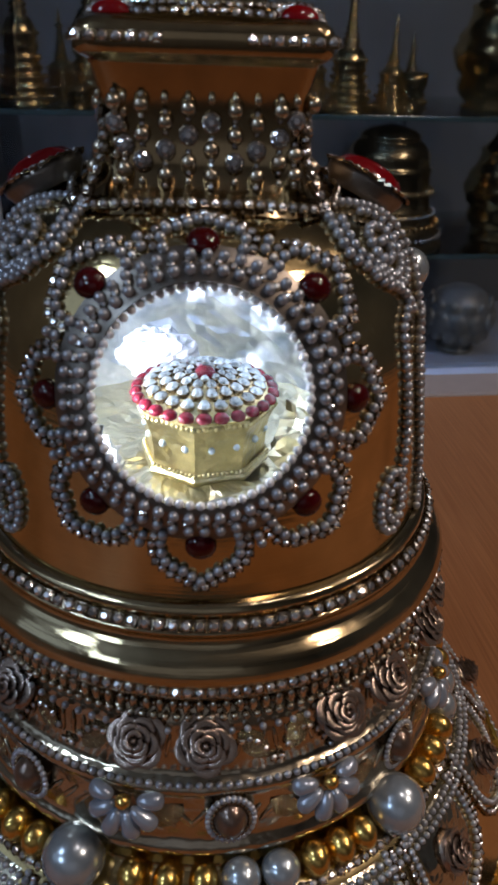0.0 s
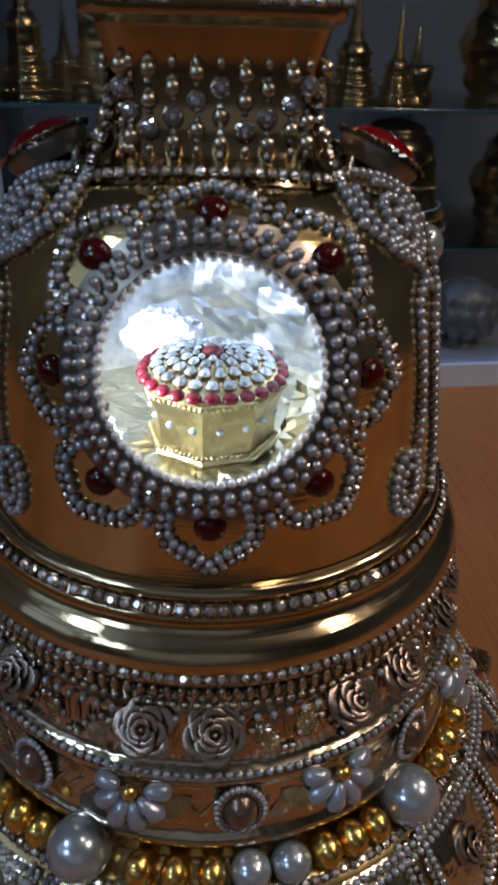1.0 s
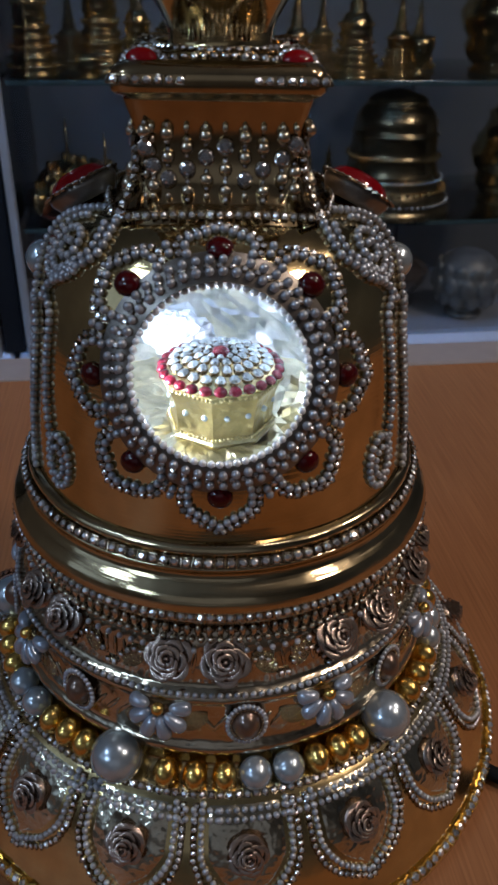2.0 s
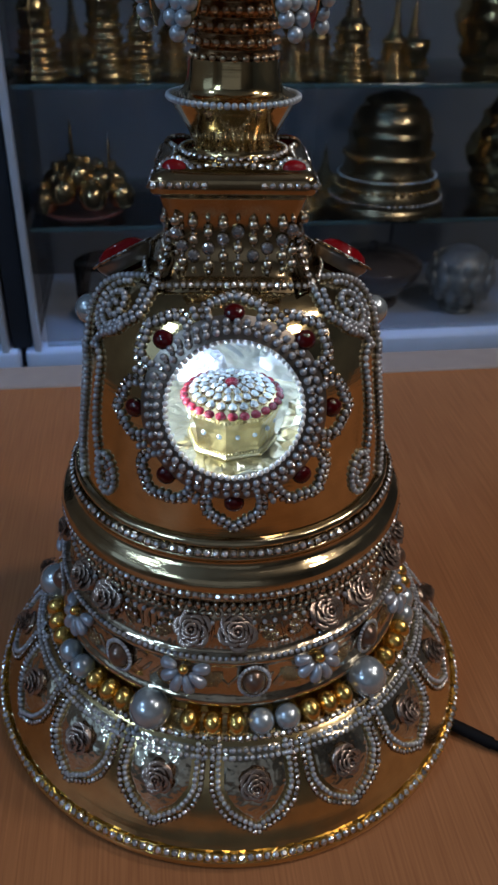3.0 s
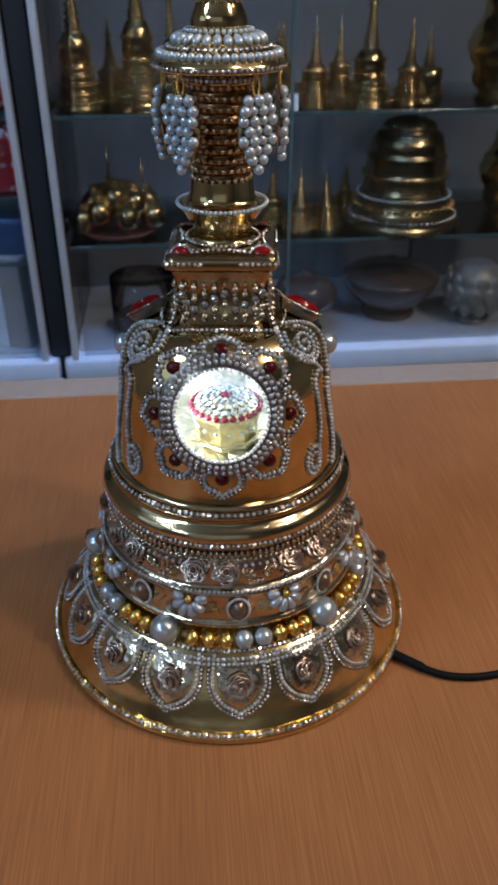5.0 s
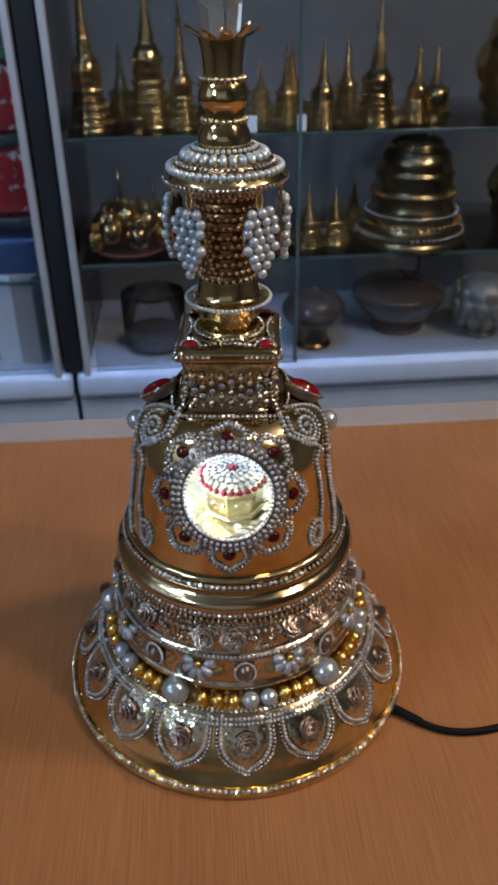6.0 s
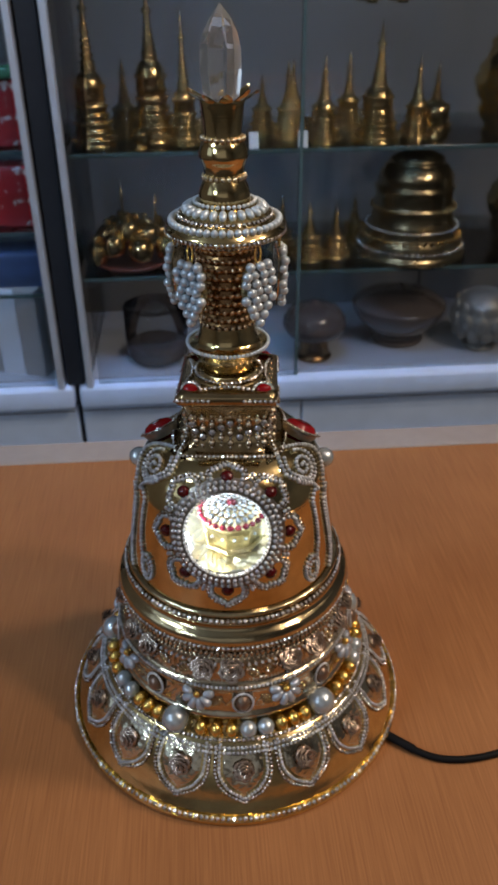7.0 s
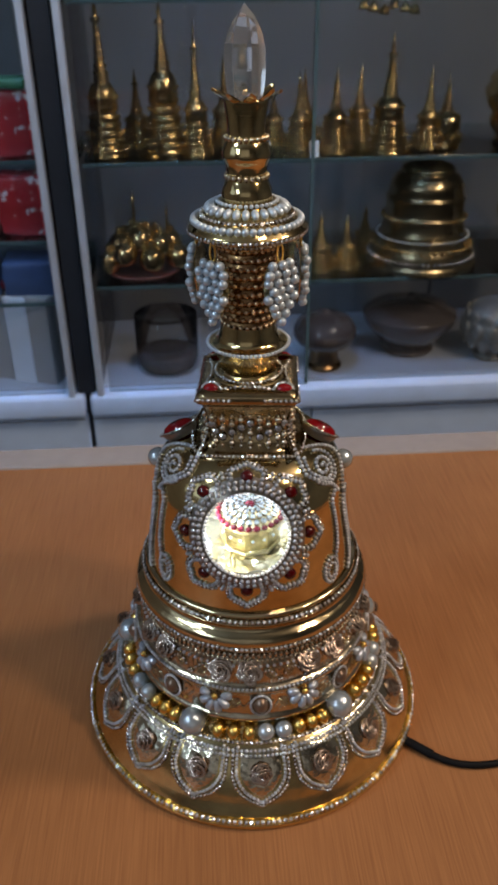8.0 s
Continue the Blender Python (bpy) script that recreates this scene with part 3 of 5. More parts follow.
for z in (0.055, -0.10):
    for i in range(4):
        packet(-0.125 - 0.10 * i, 0.07 + 0.01 * (i % 2), z, 0.092, 0.07, 0.118, PACK, "glossy red gift packet with pale pattern", turn=3 * (i % 3) - 3)
packet(-0.125, 0.06, 0.175, 0.09, 0.06, 0.02, GREEN, "flat green packet lying on a red packet")
for i in range(3):
    packet(-0.13 - 0.12 * i, 0.07, -0.23, 0.11, 0.09, 0.075, BLUE, "dark blue packet on a glass shelf", turn=2 * i)
carton = thing("carton", "grey-brown cardboard box with a white paper band", "box", at=in_case(-0.165, 0.06, -0.427))
carton.rotation_euler = (0, 0, CASE_TURN + radians(-20))
boxed("white_band", CARD, carton, (-0.032, 0.021, 0.001, 0.004, 0, 0.2005), 0.001, "white paper band")
boxed("body", KRAFT, carton, (-0.10, 0.068, 0.005, 0.12, 0, 0.199), 0.001, "")
packet(-0.15, 0.09, -0.222, 0.10, 0.05, 0.02, PACK, "flat red packet lying on a white carton")


# ---- the stupa ----
# half outlines, radius and height in millimetres
BASE_P = smooth_profile([(92.6, 0), (94.2, 1.2), (94.0, 3.4), (92.4, 5.0), (90.6, 8.0), (88.4, 11.8), (85.0, 18.5), (80.6, 25.8), (76.2, 31.2), (72.6, 34.6), (70.0, 36.2), (66.0, 37.0), (63.8, 38.5), (63.4, 42.0)], 1.2)
TIER_P = smooth_profile([(63.4, 42.0), (65.2, 44.5), (65.0, 46.5), (63.6, 48.5), (63.2, 54.0), (62.8, 60.0), (63.2, 62.0), (62.4, 63.5), (60.4, 65.0), (59.6, 68.5), (58.6, 73.0), (57.4, 77.0), (55.8, 79.2), (55.6, 81.0), (57.4, 83.2)], 0.9)
LEDGE_P = smooth_profile([(57.4, 83.2), (58.4, 84.4), (59.8, 85.8), (60.3, 87.2), (60.0, 88.6), (60.5, 89.8), (60.7, 91.4), (60.1, 93.2), (58.8, 94.8), (57.4, 95.9), (56.5, 97.0), (56.2, 98.4), (56.7, 99.4), (56.7, 100.3), (55.2, 100.7), (54.8, 101.6), (55.0, 103.4), (54.3, 104.8), (52.7, 105.2)], 0.6)
DOME_P = smooth_profile([(52.6, 105.0), (51.9, 110.0), (51.2, 118.0), (50.2, 127.0), (49.0, 138.0), (47.8, 147.0), (46.2, 154.0), (43.0, 161.5), (37.8, 168.2), (30.8, 172.4), (22.0, 174.0), (12.0, 174.4), (0.5, 174.5)], 0.9)


def on_profile(prof, azimuth, z, off=0.0):
    """The place and the normal on a turned surface, at degrees from the front and millimetres of height."""
    zz, rr = prof[:, 1], prof[:, 0]
    r = np.interp(z, zz, rr)
    slope = (np.interp(z + 0.6, zz, rr) - np.interp(z - 0.6, zz, rr)) / 1.2
    a = np.radians(azimuth)
    k = 1 / np.hypot(1, slope)
    n = np.array([np.sin(a) * k, -np.cos(a) * k, -slope * k])
    return np.array([r * np.sin(a), -r * np.cos(a), z]) * 0.001 + n * off * 0.001, n


def ring(r, z, pitch, start=0.0):
    n = int(round(2 * np.pi * r / pitch))
    a = np.arange(n) * 2 * np.pi / n + start
    return np.stack([r * np.sin(a), -r * np.cos(a), np.full(n, z)], 1) * 0.001, np.stack([np.sin(a), -np.cos(a), np.zeros(n)], 1)


stupa = thing("stupa", "jewelled brass stupa with a lit window, standing on the table", "stupa")
CENTRE, LEAN_BACK = np.array([0.0, -45.8, 145.4]), radians(23)
AX_U, AX_V, AX_N = np.array([1.0, 0, 0]), np.array([0, math.sin(LEAN_BACK), math.cos(LEAN_BACK)]), np.array([0, -math.cos(LEAN_BACK), math.sin(LEAN_BACK)])

v, f = lathe(BASE_P, 160, False, True)
base = mesh_ob("base", v, f, BRASS_FOOT, stupa, "wide flared brass foot")
v, f = lathe(TIER_P, 144)
tier = mesh_ob("tier", v, f, BRASS_CHASED, stupa, "chased brass tiers")
v, f = lathe(LEDGE_P, 144)
ledge = mesh_ob("ledge", v, f, BRASS_SATIN, stupa, "polished brass ledge")
v, f = lathe(DOME_P, 288)


def window_cut(verts, faces, reach=20.2):
    keep = []
    for face in faces:
        c = np.mean([verts[i] for i in face], 0) * 1000 - CENTRE
        if c @ AX_N > -22 and math.hypot(c @ AX_U, c @ AX_V) < reach:
            continue
        keep.append(face)
    return keep


mesh_ob("dome", v, window_cut(v, f), BRASS, stupa, "polished brass bell-shaped dome")
GOLD_FOIL = material("gold_foil", (0.72, 0.65, 0.44), 0.28, 1.0, 0.3, 120, bump=0.8, bump_scale=260)
LINER_P = smooth_profile([(1.0, 107.5), (30.0, 107.5), (44.0, 108.0), (45.5, 112.0), (44.5, 125.0), (43.0, 138.0), (41.0, 148.0), (37.0, 157.0), (30.0, 164.0), (18.0, 168.0), (1.0, 169.0)], 2.2)
v, f = lathe(LINER_P, 96)
vv = []
for p in v:
    w = Vector(p)
    vv.append(np.array(p) + 0.0016 * np.array(noise.noise_vector(w * 130)) + 0.0008 * np.array(noise.noise_vector(w * 420)))
f = window_cut(np.array(v), f, 21.5)
mids = [np.mean([v[i] for i in q], 0) for q in f]
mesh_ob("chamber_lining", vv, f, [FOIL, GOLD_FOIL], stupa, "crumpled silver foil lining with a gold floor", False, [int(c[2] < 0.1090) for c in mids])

# rings of beads and stones on base, tiers and ledge
p, n = ring(93.2, 5.3, 2.75)
stones("rim_chain", p, n * 0.75 + np.array([0, 0, 0.65]), 0.00145, base, "gold-set rhinestone chain", "stuff", GOLD)
p, n = ring(71.2, 36.4, 2.35)
stones("upper_chain", p, n * 0.5 + np.array([0, 0, 0.85]), 0.00105, base, "rhinestone chain", "stuff")
for r, z, pitch, size, mat in ((62.9, 64.3, 2.1, 0.00085, PEARL_SMALL), (57.5, 78.4, 2.4, 0.00095, GILT), (58.9, 75.9, 3.3, 0.0008, PEARL_SMALL), (56.2, 80.6, 1.9, 0.0008, SETTING)):
    p, n = ring(r, z, pitch)
    pearls("bead_chain", p, size, tier, mat, kind="stuff")
p, n = ring(60.2, 88.4, 2.35)
stones("lower_chain", p, n * 0.8 + np.array([0, 0, 0.6]), 0.00108, ledge, "rhinestone chain", "stuff")
p, n = ring(56.1, 101.7, 2.7)
stones("upper_chain", p, n * 0.75 + np.array([0, 0, 0.7]), 0.00122, ledge, "rhinestone chain", "stuff")

# upright gold pegs under the ledge
p, n = ring(56.9, 80.6, 2.75)
strewn("peg_chain", BALL, p, frames(n), np.repeat([(0.00095, 0.0021, 0.0009)], len(p), 0), GILT, tier, "row of small upright gilt pegs", kind="stuff")

# ---- roses, cabochons, flowers ----
def rose_shape():
    """A resin rose of radius 1 that looks along z: whorls of thin cupped petals round a bud."""
    v, f = [], []
    for count, r0, r1, z0, z1, turn in ((5, 0.62, 1.00, 0.00, 0.34, 0.0), (5, 0.44, 0.76, 0.00, 0.52, 0.6), (4, 0.28, 0.53, 0.05, 0.66, 0.2), (3, 0.12, 0.32, 0.10, 0.76, 0.9)):
        for k in range(count):
            a0 = turn + 2 * math.pi * k / count
            wid = 2 * math.pi / count * 0.56
            start = len(v)
            for i in range(5):
                for j in range(7):
                    s, t = i / 4, j / 6 * 2 - 1
                    r = r0 + (r1 * (1 - 0.24 * t * t) - r0) * s ** 2.2
                    z = z0 + (z1 - z0) * min(1.0, s / 0.75) ** 0.7 - (0.07 if i == 4 else 0.0) + 0.07 * t
                    r += 0.04 if i == 4 else 0.0
                    a = a0 + t * wid
                    v.append((r * math.cos(a), r * math.sin(a), z))
            f += [(start + i * 7 + j, start + i * 7 + j + 1, start + (i + 1) * 7 + j + 1, start + (i + 1) * 7 + j) for i in range(4) for j in range(6)]
    start = len(v)
    bv, bf = ball(8, 5)
    v += [(0.12 * x, 0.12 * y, 0.48 + 0.25 * z) for x, y, z in bv]
    f += [tuple(i + start for i in q) for q in bf]
    start = len(v)
    v += [(0.9 * math.cos(math.tau * j / 16), 0.9 * math.sin(math.tau * j / 16), zz) for zz in (-0.15, 0.04) for j in range(16)]
    f += [(start + j, start + (j + 1) % 16, start + 16 + (j + 1) % 16, start + 16 + j) for j in range(16)]
    f.append(tuple(start + 16 + j for j in range(16)))
    # every petal grows from one core
    core = len(v)
    v.append((0, 0, -0.08))
    f += [(k * 35 + j, k * 35 + j + 1, core) for k in range(17) for j in range(6)]
    f += [(17 * 35, 17 * 35 + 1, core), (start, start + 1, core)]
    return np.array(v), f


ROSE_V, ROSE_F = rose_shape()
rose_mesh = bpy.data.meshes.new("rose")
rose_mesh.from_pydata([tuple(c) for c in ROSE_V], [], ROSE_F)
rose_mesh.materials.append(ROSE)
rose_mesh.polygons.foreach_set("use_smooth", [True] * len(rose_mesh.polygons))


def seated(name, mesh, place, normal, size, parent, spin=0.0, up=(0, 0, 1)):
    """A part of shared mesh data, set on a surface: z along the normal, y towards up."""
    n = Vector(normal).normalized()
    x = Vector(up).cross(n).normalized()
    y = n.cross(x)
    m = Matrix((x, y, n)).transposed().to_4x4()
    ob = new(name, mesh)
    ob.parent = parent
    s = size if isinstance(size, tuple) else (size,) * 3
    ob.matrix_basis = Matrix.Translation(place) @ m @ Matrix.Rotation(spin, 4, "Z") @ Matrix.Diagonal((*s, 1))
    return ob


def shared(name, verts, faces, mats, smooth=True, index=None):
    me = bpy.data.meshes.new(name)
    me.from_pydata([tuple(c) for c in verts], [], [tuple(q) for q in faces])
    for m in (mats if isinstance(mats, (list, tuple)) else [mats]):
        me.materials.append(m)
    me.polygons.foreach_set("use_smooth", [smooth] * len(me.polygons))
    if index:
        me.polygons.foreach_set("material_index", index)
    return me


for i, az in enumerate((-97, -84, -57, -43.5, -12.3, 1.2, 30.2, 45, 67, 81, 108, 121)):
    p, n = on_profile(TIER_P, az, 73.0, 0.4)
    seated("rose", rose_mesh, p + n * 0.0004, n + np.array([0, 0, 0.55]), (0.0062 + 0.0003 * (i % 3 - 1), 0.0063, 0.0062), tier, i * 1.7)

dome_v, dome_f = BALL_FINE
cab_v = np.array([(x, y, max(z, -0.1) * 0.75) for x, y, z in dome_v])
CAB_MESH = shared("cabochon", cab_v, dome_f, CABOCHON)
gem_v = np.array([(x, y, max(z, -0.1) * 0.6) for x, y, z in dome_v])
GEM_MESH = shared("red_gem", gem_v, dome_f, RED)
for az in (-77, -36, 6, 46, 87):
    p, n = on_profile(TIER_P, az, 55.2, 0.6)
    cab = seated("cabochon", CAB_MESH, p, n, (0.0037, 0.0046, 0.0056), tier)
    tagged(cab, "oval brown pearl cabochon in a beaded rim")
    ts = np.linspace(0, math.tau, 26, False)
    x = np.cross([0, 0, 1.0], n)
    x /= np.linalg.norm(x)
    y = np.cross(n, x)
    rim = [p + x * 0.0050 * math.cos(t) + y * 0.0060 * math.sin(t) + n * 0.0008 for t in ts]
    pearls("bead_rim", rim, 0.00072, tier, PEARL_SMALL)
    rim = [p + x * 0.0041 * math.cos(t) + y * 0.0051 * math.sin(t) + n * 0.0009 for t in ts]
    pearls("bezel", rim, 0.00055, tier, SETTING)

drop_v = np.array([(x * (0.62 + 0.38 * max(0, -y)), y, z * 0.62) for x, y, z in np.array([(c[0], c[2], c[1]) for c in dome_v])])
DROP_MESH = shared("drop_petal", drop_v, [q[::-1] for q in dome_f], PEARL_LILAC)
BALL_GOLD = shared("gold_bead", BALL_FINE[0], BALL_FINE[1], GOLD)
for az in (-97, -55.7, -14, 25.4, 65, 106):
    p = on_profile(TIER_P, az, 61.0, 2.2)[0]
    n = np.array([math.sin(radians(az)) * 0.85, -math.cos(radians(az)) * 0.85, 0.53])
    x = np.cross([0, 0, 1.0], n)
    x /= np.linalg.norm(x)
    y = np.cross(n, x)
    seated("gold_bead", BALL_GOLD, p + n * 0.0008, n, 0.0017, tier)
    for k, ang in enumerate((-98, -60, -21, 18, 56, 95)):
        a = radians(ang)
        d = x * math.sin(a) - y * math.cos(a)
        seated("drop_petal", DROP_MESH, p + d * 0.0054 - n * (0.0008 + 0.0004 * (k % 2)), n + d * 0.25, (0.0029, 0.0035 if abs(ang) < 90 else 0.0030, 0.0032), tier, up=tuple(-d))

# embossed leaves on the rose tier
leaf_v, leaf_f = [], []
for i in range(9):
    for j in range(5):
        a, b = -1 + i / 4, -1 + j / 2
        leaf_v.append((b * 0.62 * (1 - a * a) ** 0.7, a, 0.34 * (1 - a * a) * (1 - 0.75 * abs(b)) + 0.16 * a * a - 0.05))
leaf_f = [(i * 5 + j, i * 5 + j + 1, i * 5 + j + 6, i * 5 + j + 5) for i in range(8) for j in range(4)]
LEAF_MESH = shared("leaf", leaf_v, leaf_f, BRASS_SATIN, False)
for az, z, turn in ((-74, 72, 0.7), (-65, 71, -0.6), (-34, 72, 0.6), (-21.5, 71.0, -0.7), (11, 71.5, 0.7), (20.5, 72.5, -0.5), (54, 72, 0.5), (59.5, 70.5, -0.7), (92, 72, 0.6), (99, 71, -0.6),
                    (-57, 56, 0.9), (-48, 53.5, -1.1), (-20, 53, 1.0), (-6, 55.5, -0.9), (17, 55, 0.9), (35, 54.0, -1.0), (58, 55, 0.9), (74, 54, -0.9)):
    p, n = on_profile(TIER_P, az, z, 0.3)
    seated("leaf", LEAF_MESH, p, n + np.array([0, 0, 0.15]), (0.0042, 0.0042, 0.0036), tier, turn)

# raised strokes chased into the tiers
for name, z, lean, step, size in (("leaf_stroke", 54.5, 38, 3.4, (0.0007, 0.0034, 0.0006)), ("flute", 71.5, 8, 2.6, (0.00055, 0.0030, 0.0005))):
    places, rots = [], []
    for az in np.arange(0, 360, step):
        p, n = on_profile(TIER_P, az, z, 0.1)
        x = np.cross([0, 0, 1.0], n)
        x /= np.linalg.norm(x)
        y = np.cross(n, x)
        a = radians(lean * (1 if int(az / step) % 12 < 6 else -1))
        places.append(p)
        rots.append(np.stack([x * math.cos(a) - y * math.sin(a), x * math.sin(a) + y * math.cos(a), n], -1))
    strewn(name, (ball(8, 8)[0][:, [0, 2, 1]], [q[::-1] for q in ball(8, 8)[1]]), places, np.array(rots), np.repeat([size], len(places), 0), BRASS_CHASED, tier, "chased relief strokes", kind="stuff")

# swags of small stones between the pairs of roses
for az0, az1 in ((-41, -14.5), (3.5, 28), (48, 65)):
    az = np.linspace(az0, az1, 16)
    zz = 70.0 + 7.0 * np.abs(np.sin(np.linspace(0, math.pi * 2, 16))) - 4.0
    pts = [on_profile(TIER_P, a, z, 0.7) for a, z in zip(az, zz)]
    stones("swag", [q[0] for q in pts], [q[1] for q in pts], 0.00085, tier, "swag of small stones")


# ---- arches on the foot ----
def arch_outline(inset=0.0):
    pts = [(-10.0, 34.2), (-10.2, 29.0), (-10.0, 24.0), (-8.6, 19.4), (-6.2, 16.0), (-3.4, 13.8), (-1.3, 12.6), (0.0, 11.2)]
    pts = [(a * (1 - inset * 0.075), z + inset * 0.9 * (1 if abs(a) < 9 else 0.2)) for a, z in pts]
    return pts + [(-a, z) for a, z in pts[-2::-1]]


for k in range(16):
    az = 5.0 + 22.5 * k
    curve = [on_profile(BASE_P, az + a, z, 0.6)[0] for a, z in arch_outline(2.0)]
    pearls("pearl_arch", resample(curve, 0.00186), 0.00088, base, PEARL_SMALL, "arch of grey seed pearls")
    curve = [on_profile(BASE_P, az + a, z, 0.5) for a, z in arch_outline(0.1)]
    cp = resample([c[0] for c in curve], 0.0019)
    stones("stone_arch", cp, [on_profile(BASE_P, az, 22.0)[1]] * len(cp), 0.00088, base)
    p, n = on_profile(BASE_P, az, 25.6, 0.5)
    seated("rose", rose_mesh, p, n, (0.0054, 0.0054, 0.0062), base, k * 1.3)

# two pearl chains round the shoulder of the foot, above the arches
for z in (33.6, 32.0):
    around = [on_profile(BASE_P, a, z, 0.5)[0] for a in np.linspace(0, 360, 720, False)]
    pearls("pearl_chain", resample(around, 0.0021), 0.00086, base, PEARL_SMALL, "chain of grey seed pearls")

# embossed gold panel inside each arch, with a scalloped rim round the rose
outline = np.array(resample(arch_outline(3.4), 0.9, True))
panel_v, panel_f, m = [], [], len(outline)
for i, t in enumerate(np.linspace(0.30, 1.0, 8)):
    for j, (a, z) in enumerate(outline):
        lift = 0.38 * math.sin(math.pi * (t - 0.22) / 0.78) ** 1.3 + 0.1 if t < 1.0 else -0.15
        panel_v.append(on_profile(BASE_P, a * t, 25.0 + (z - 25.0) * t, lift)[0])
panel_f = [(i * m + j, i * m + (j + 1) % m, (i + 1) * m + (j + 1) % m, (i + 1) * m + j) for i in range(7) for j in range(m)]
PANEL_MESH = shared("embossed_panel", panel_v, panel_f, BRASS_PANEL)
for k in range(16):
    ob = new("embossed_panel", PANEL_MESH)
    ob.parent = base
    ob.rotation_euler = (0, 0, radians(5.0 + 22.5 * k))

# ---- window medallion ----
R_DOME = DOME_P


def on_dome(u, v, off=0.0, flat=21.0, fade=28.5):
    """A place of the medallion (millimetres right and up from its centre), laid over the dome."""
    q = CENTRE + u * AX_U + v * AX_V
    lo, hi = -25.0, 12.0
    for _ in range(30):
        mid = (lo + hi) / 2
        c = q + mid * AX_N
        inside = math.hypot(c[0], c[1]) < np.interp(c[2], R_DOME[:, 1], R_DOME[:, 0])
        lo, hi = (mid, hi) if inside else (lo, mid)
    w = min(1.0, max(0.0, (math.hypot(u, v) - flat) / (fade - flat)))
    w = 1.0 if lo > 0 else w
    c = q + lo * w * AX_N
    z = min(c[2], 173.5)
    _, nd = on_profile(R_DOME, math.degrees(math.atan2(c[0], -c[1])), z)
    n = AX_N * (1 - w) + nd * w
    n /= np.linalg.norm(n)
    return c * 0.001 + n * off * 0.001, n


def plate():
    """The thin curved gold plate under the medallion's pearls."""
    v, f = [], []
    rs = (20.0, 21.5, 23.0, 25.0, 26.5)
    for r in rs:
        for j in range(72):
            a = j * math.tau / 72
            v.append(on_dome(r * math.cos(a), r * math.sin(a), 0.15)[0])
    for i in range(len(rs) - 1):
        f += [(i * 72 + j, i * 72 + (j + 1) % 72, (i + 1) * 72 + (j + 1) % 72, (i + 1) * 72 + j) for j in range(72)]
    k = len(v)
    for s in (1, 0):
        for j in range(72):
            a = j * math.tau / 72
            flat = (CENTRE + 19.9 * math.cos(a) * AX_U + 19.9 * math.sin(a) * AX_V) * 0.001
            top = on_dome(19.9 * math.cos(a), 19.9 * math.sin(a), 0.15)[0]
            v.append(top if s else flat - AX_N * 0.004)
    f += [(k + j, k + (j + 1) % 72, k + 72 + (j + 1) % 72, k + 72 + j) for j in range(72)]
    f += [(k + j, k + (j + 1) % 72, (j + 1) % 72, j) for j in range(72)]
    return v, f


v, f = plate()
medallion = mesh_ob("medallion", v, f, DARK_SETTING, stupa, "flower-shaped pearl medallion with red gems round a round window")
# window pane, slightly domed
v, f = [], []
for i, r in enumerate((0.0, 6, 12, 16, 18.5, 19.8)):
    for j in range(64 if i else 1):
        a = j * math.tau / 64
        v.append((CENTRE + r * math.cos(a) * AX_U + r * math.sin(a) * AX_V + 0.8 * (1 - (r / 19.8) ** 2) * AX_N) * 0.001)
f += [(0, 1 + j, 1 + (j + 1) % 64) for j in range(64)]
for i in range(4):
    f += [(1 + i * 64 + j, 1 + (i + 1) * 64 + j, 1 + (i + 1) * 64 + (j + 1) % 64, 1 + i * 64 + (j + 1) % 64) for j in range(64)]
lens = mesh_ob("window_pane", v, f, PANE, medallion, "clear round window pane")
lens.visible_shadow = False
PRONG = material("silver_prong", (0.85, 0.86, 0.88), 0.3, 0.3, 0.2, 500)
pts = [(CENTRE + 19.4 * math.cos(a) * AX_U + 19.4 * math.sin(a) * AX_V + 0.2 * AX_N) * 0.001 for a in np.arange(64) * math.tau / 64]
pearls("prong_ring", pts, 0.00085, medallion, PRONG, "ring of silver prongs")

PEARL_MESH = shared("pearl", BALL[0], BALL[1], PEARL_SMALL)


def pearl_at(u, v, size, off=0.7):
    p, n = on_dome(u, v, off)
    ob = new("pearl", PEARL_MESH)
    ob.parent = medallion
    s = size * (1 + 0.08 * (random.random() - 0.5))
    ob.matrix_basis = Matrix.Translation(p) @ Matrix.Rotation(random.random() * 6, 4, "Z") @ Matrix.Diagonal((s, s, s, 1))


for r, count, size in ((21.9, 49, 0.00106), (24.4, 53, 0.00104)):
    for a in np.arange(count) * math.tau / count:
        pearl_at(r * math.cos(a), r * math.sin(a), size)
pts = [on_dome(23.2 * math.cos(a), 23.2 * math.sin(a), 0.35) for a in (np.arange(54) + 0.5) * math.tau / 54]
stones("stone_ring", [q[0] for q in pts], [q[1] for q in pts], 0.00078, medallion)


def petal_outline(inset):
    half = [(25.8, 8.6), (28.0, 9.3), (30.4, 9.0), (32.4, 7.5), (34.0, 5.4), (35.4, 3.0), (37.0, 0.0)]
    half = [(r - inset * (0.9 if w < 7 else 0.25), w * (1 - inset / 9.5)) for r, w in half]
    return half + [(r, -w) for r, w in half[-2::-1]]


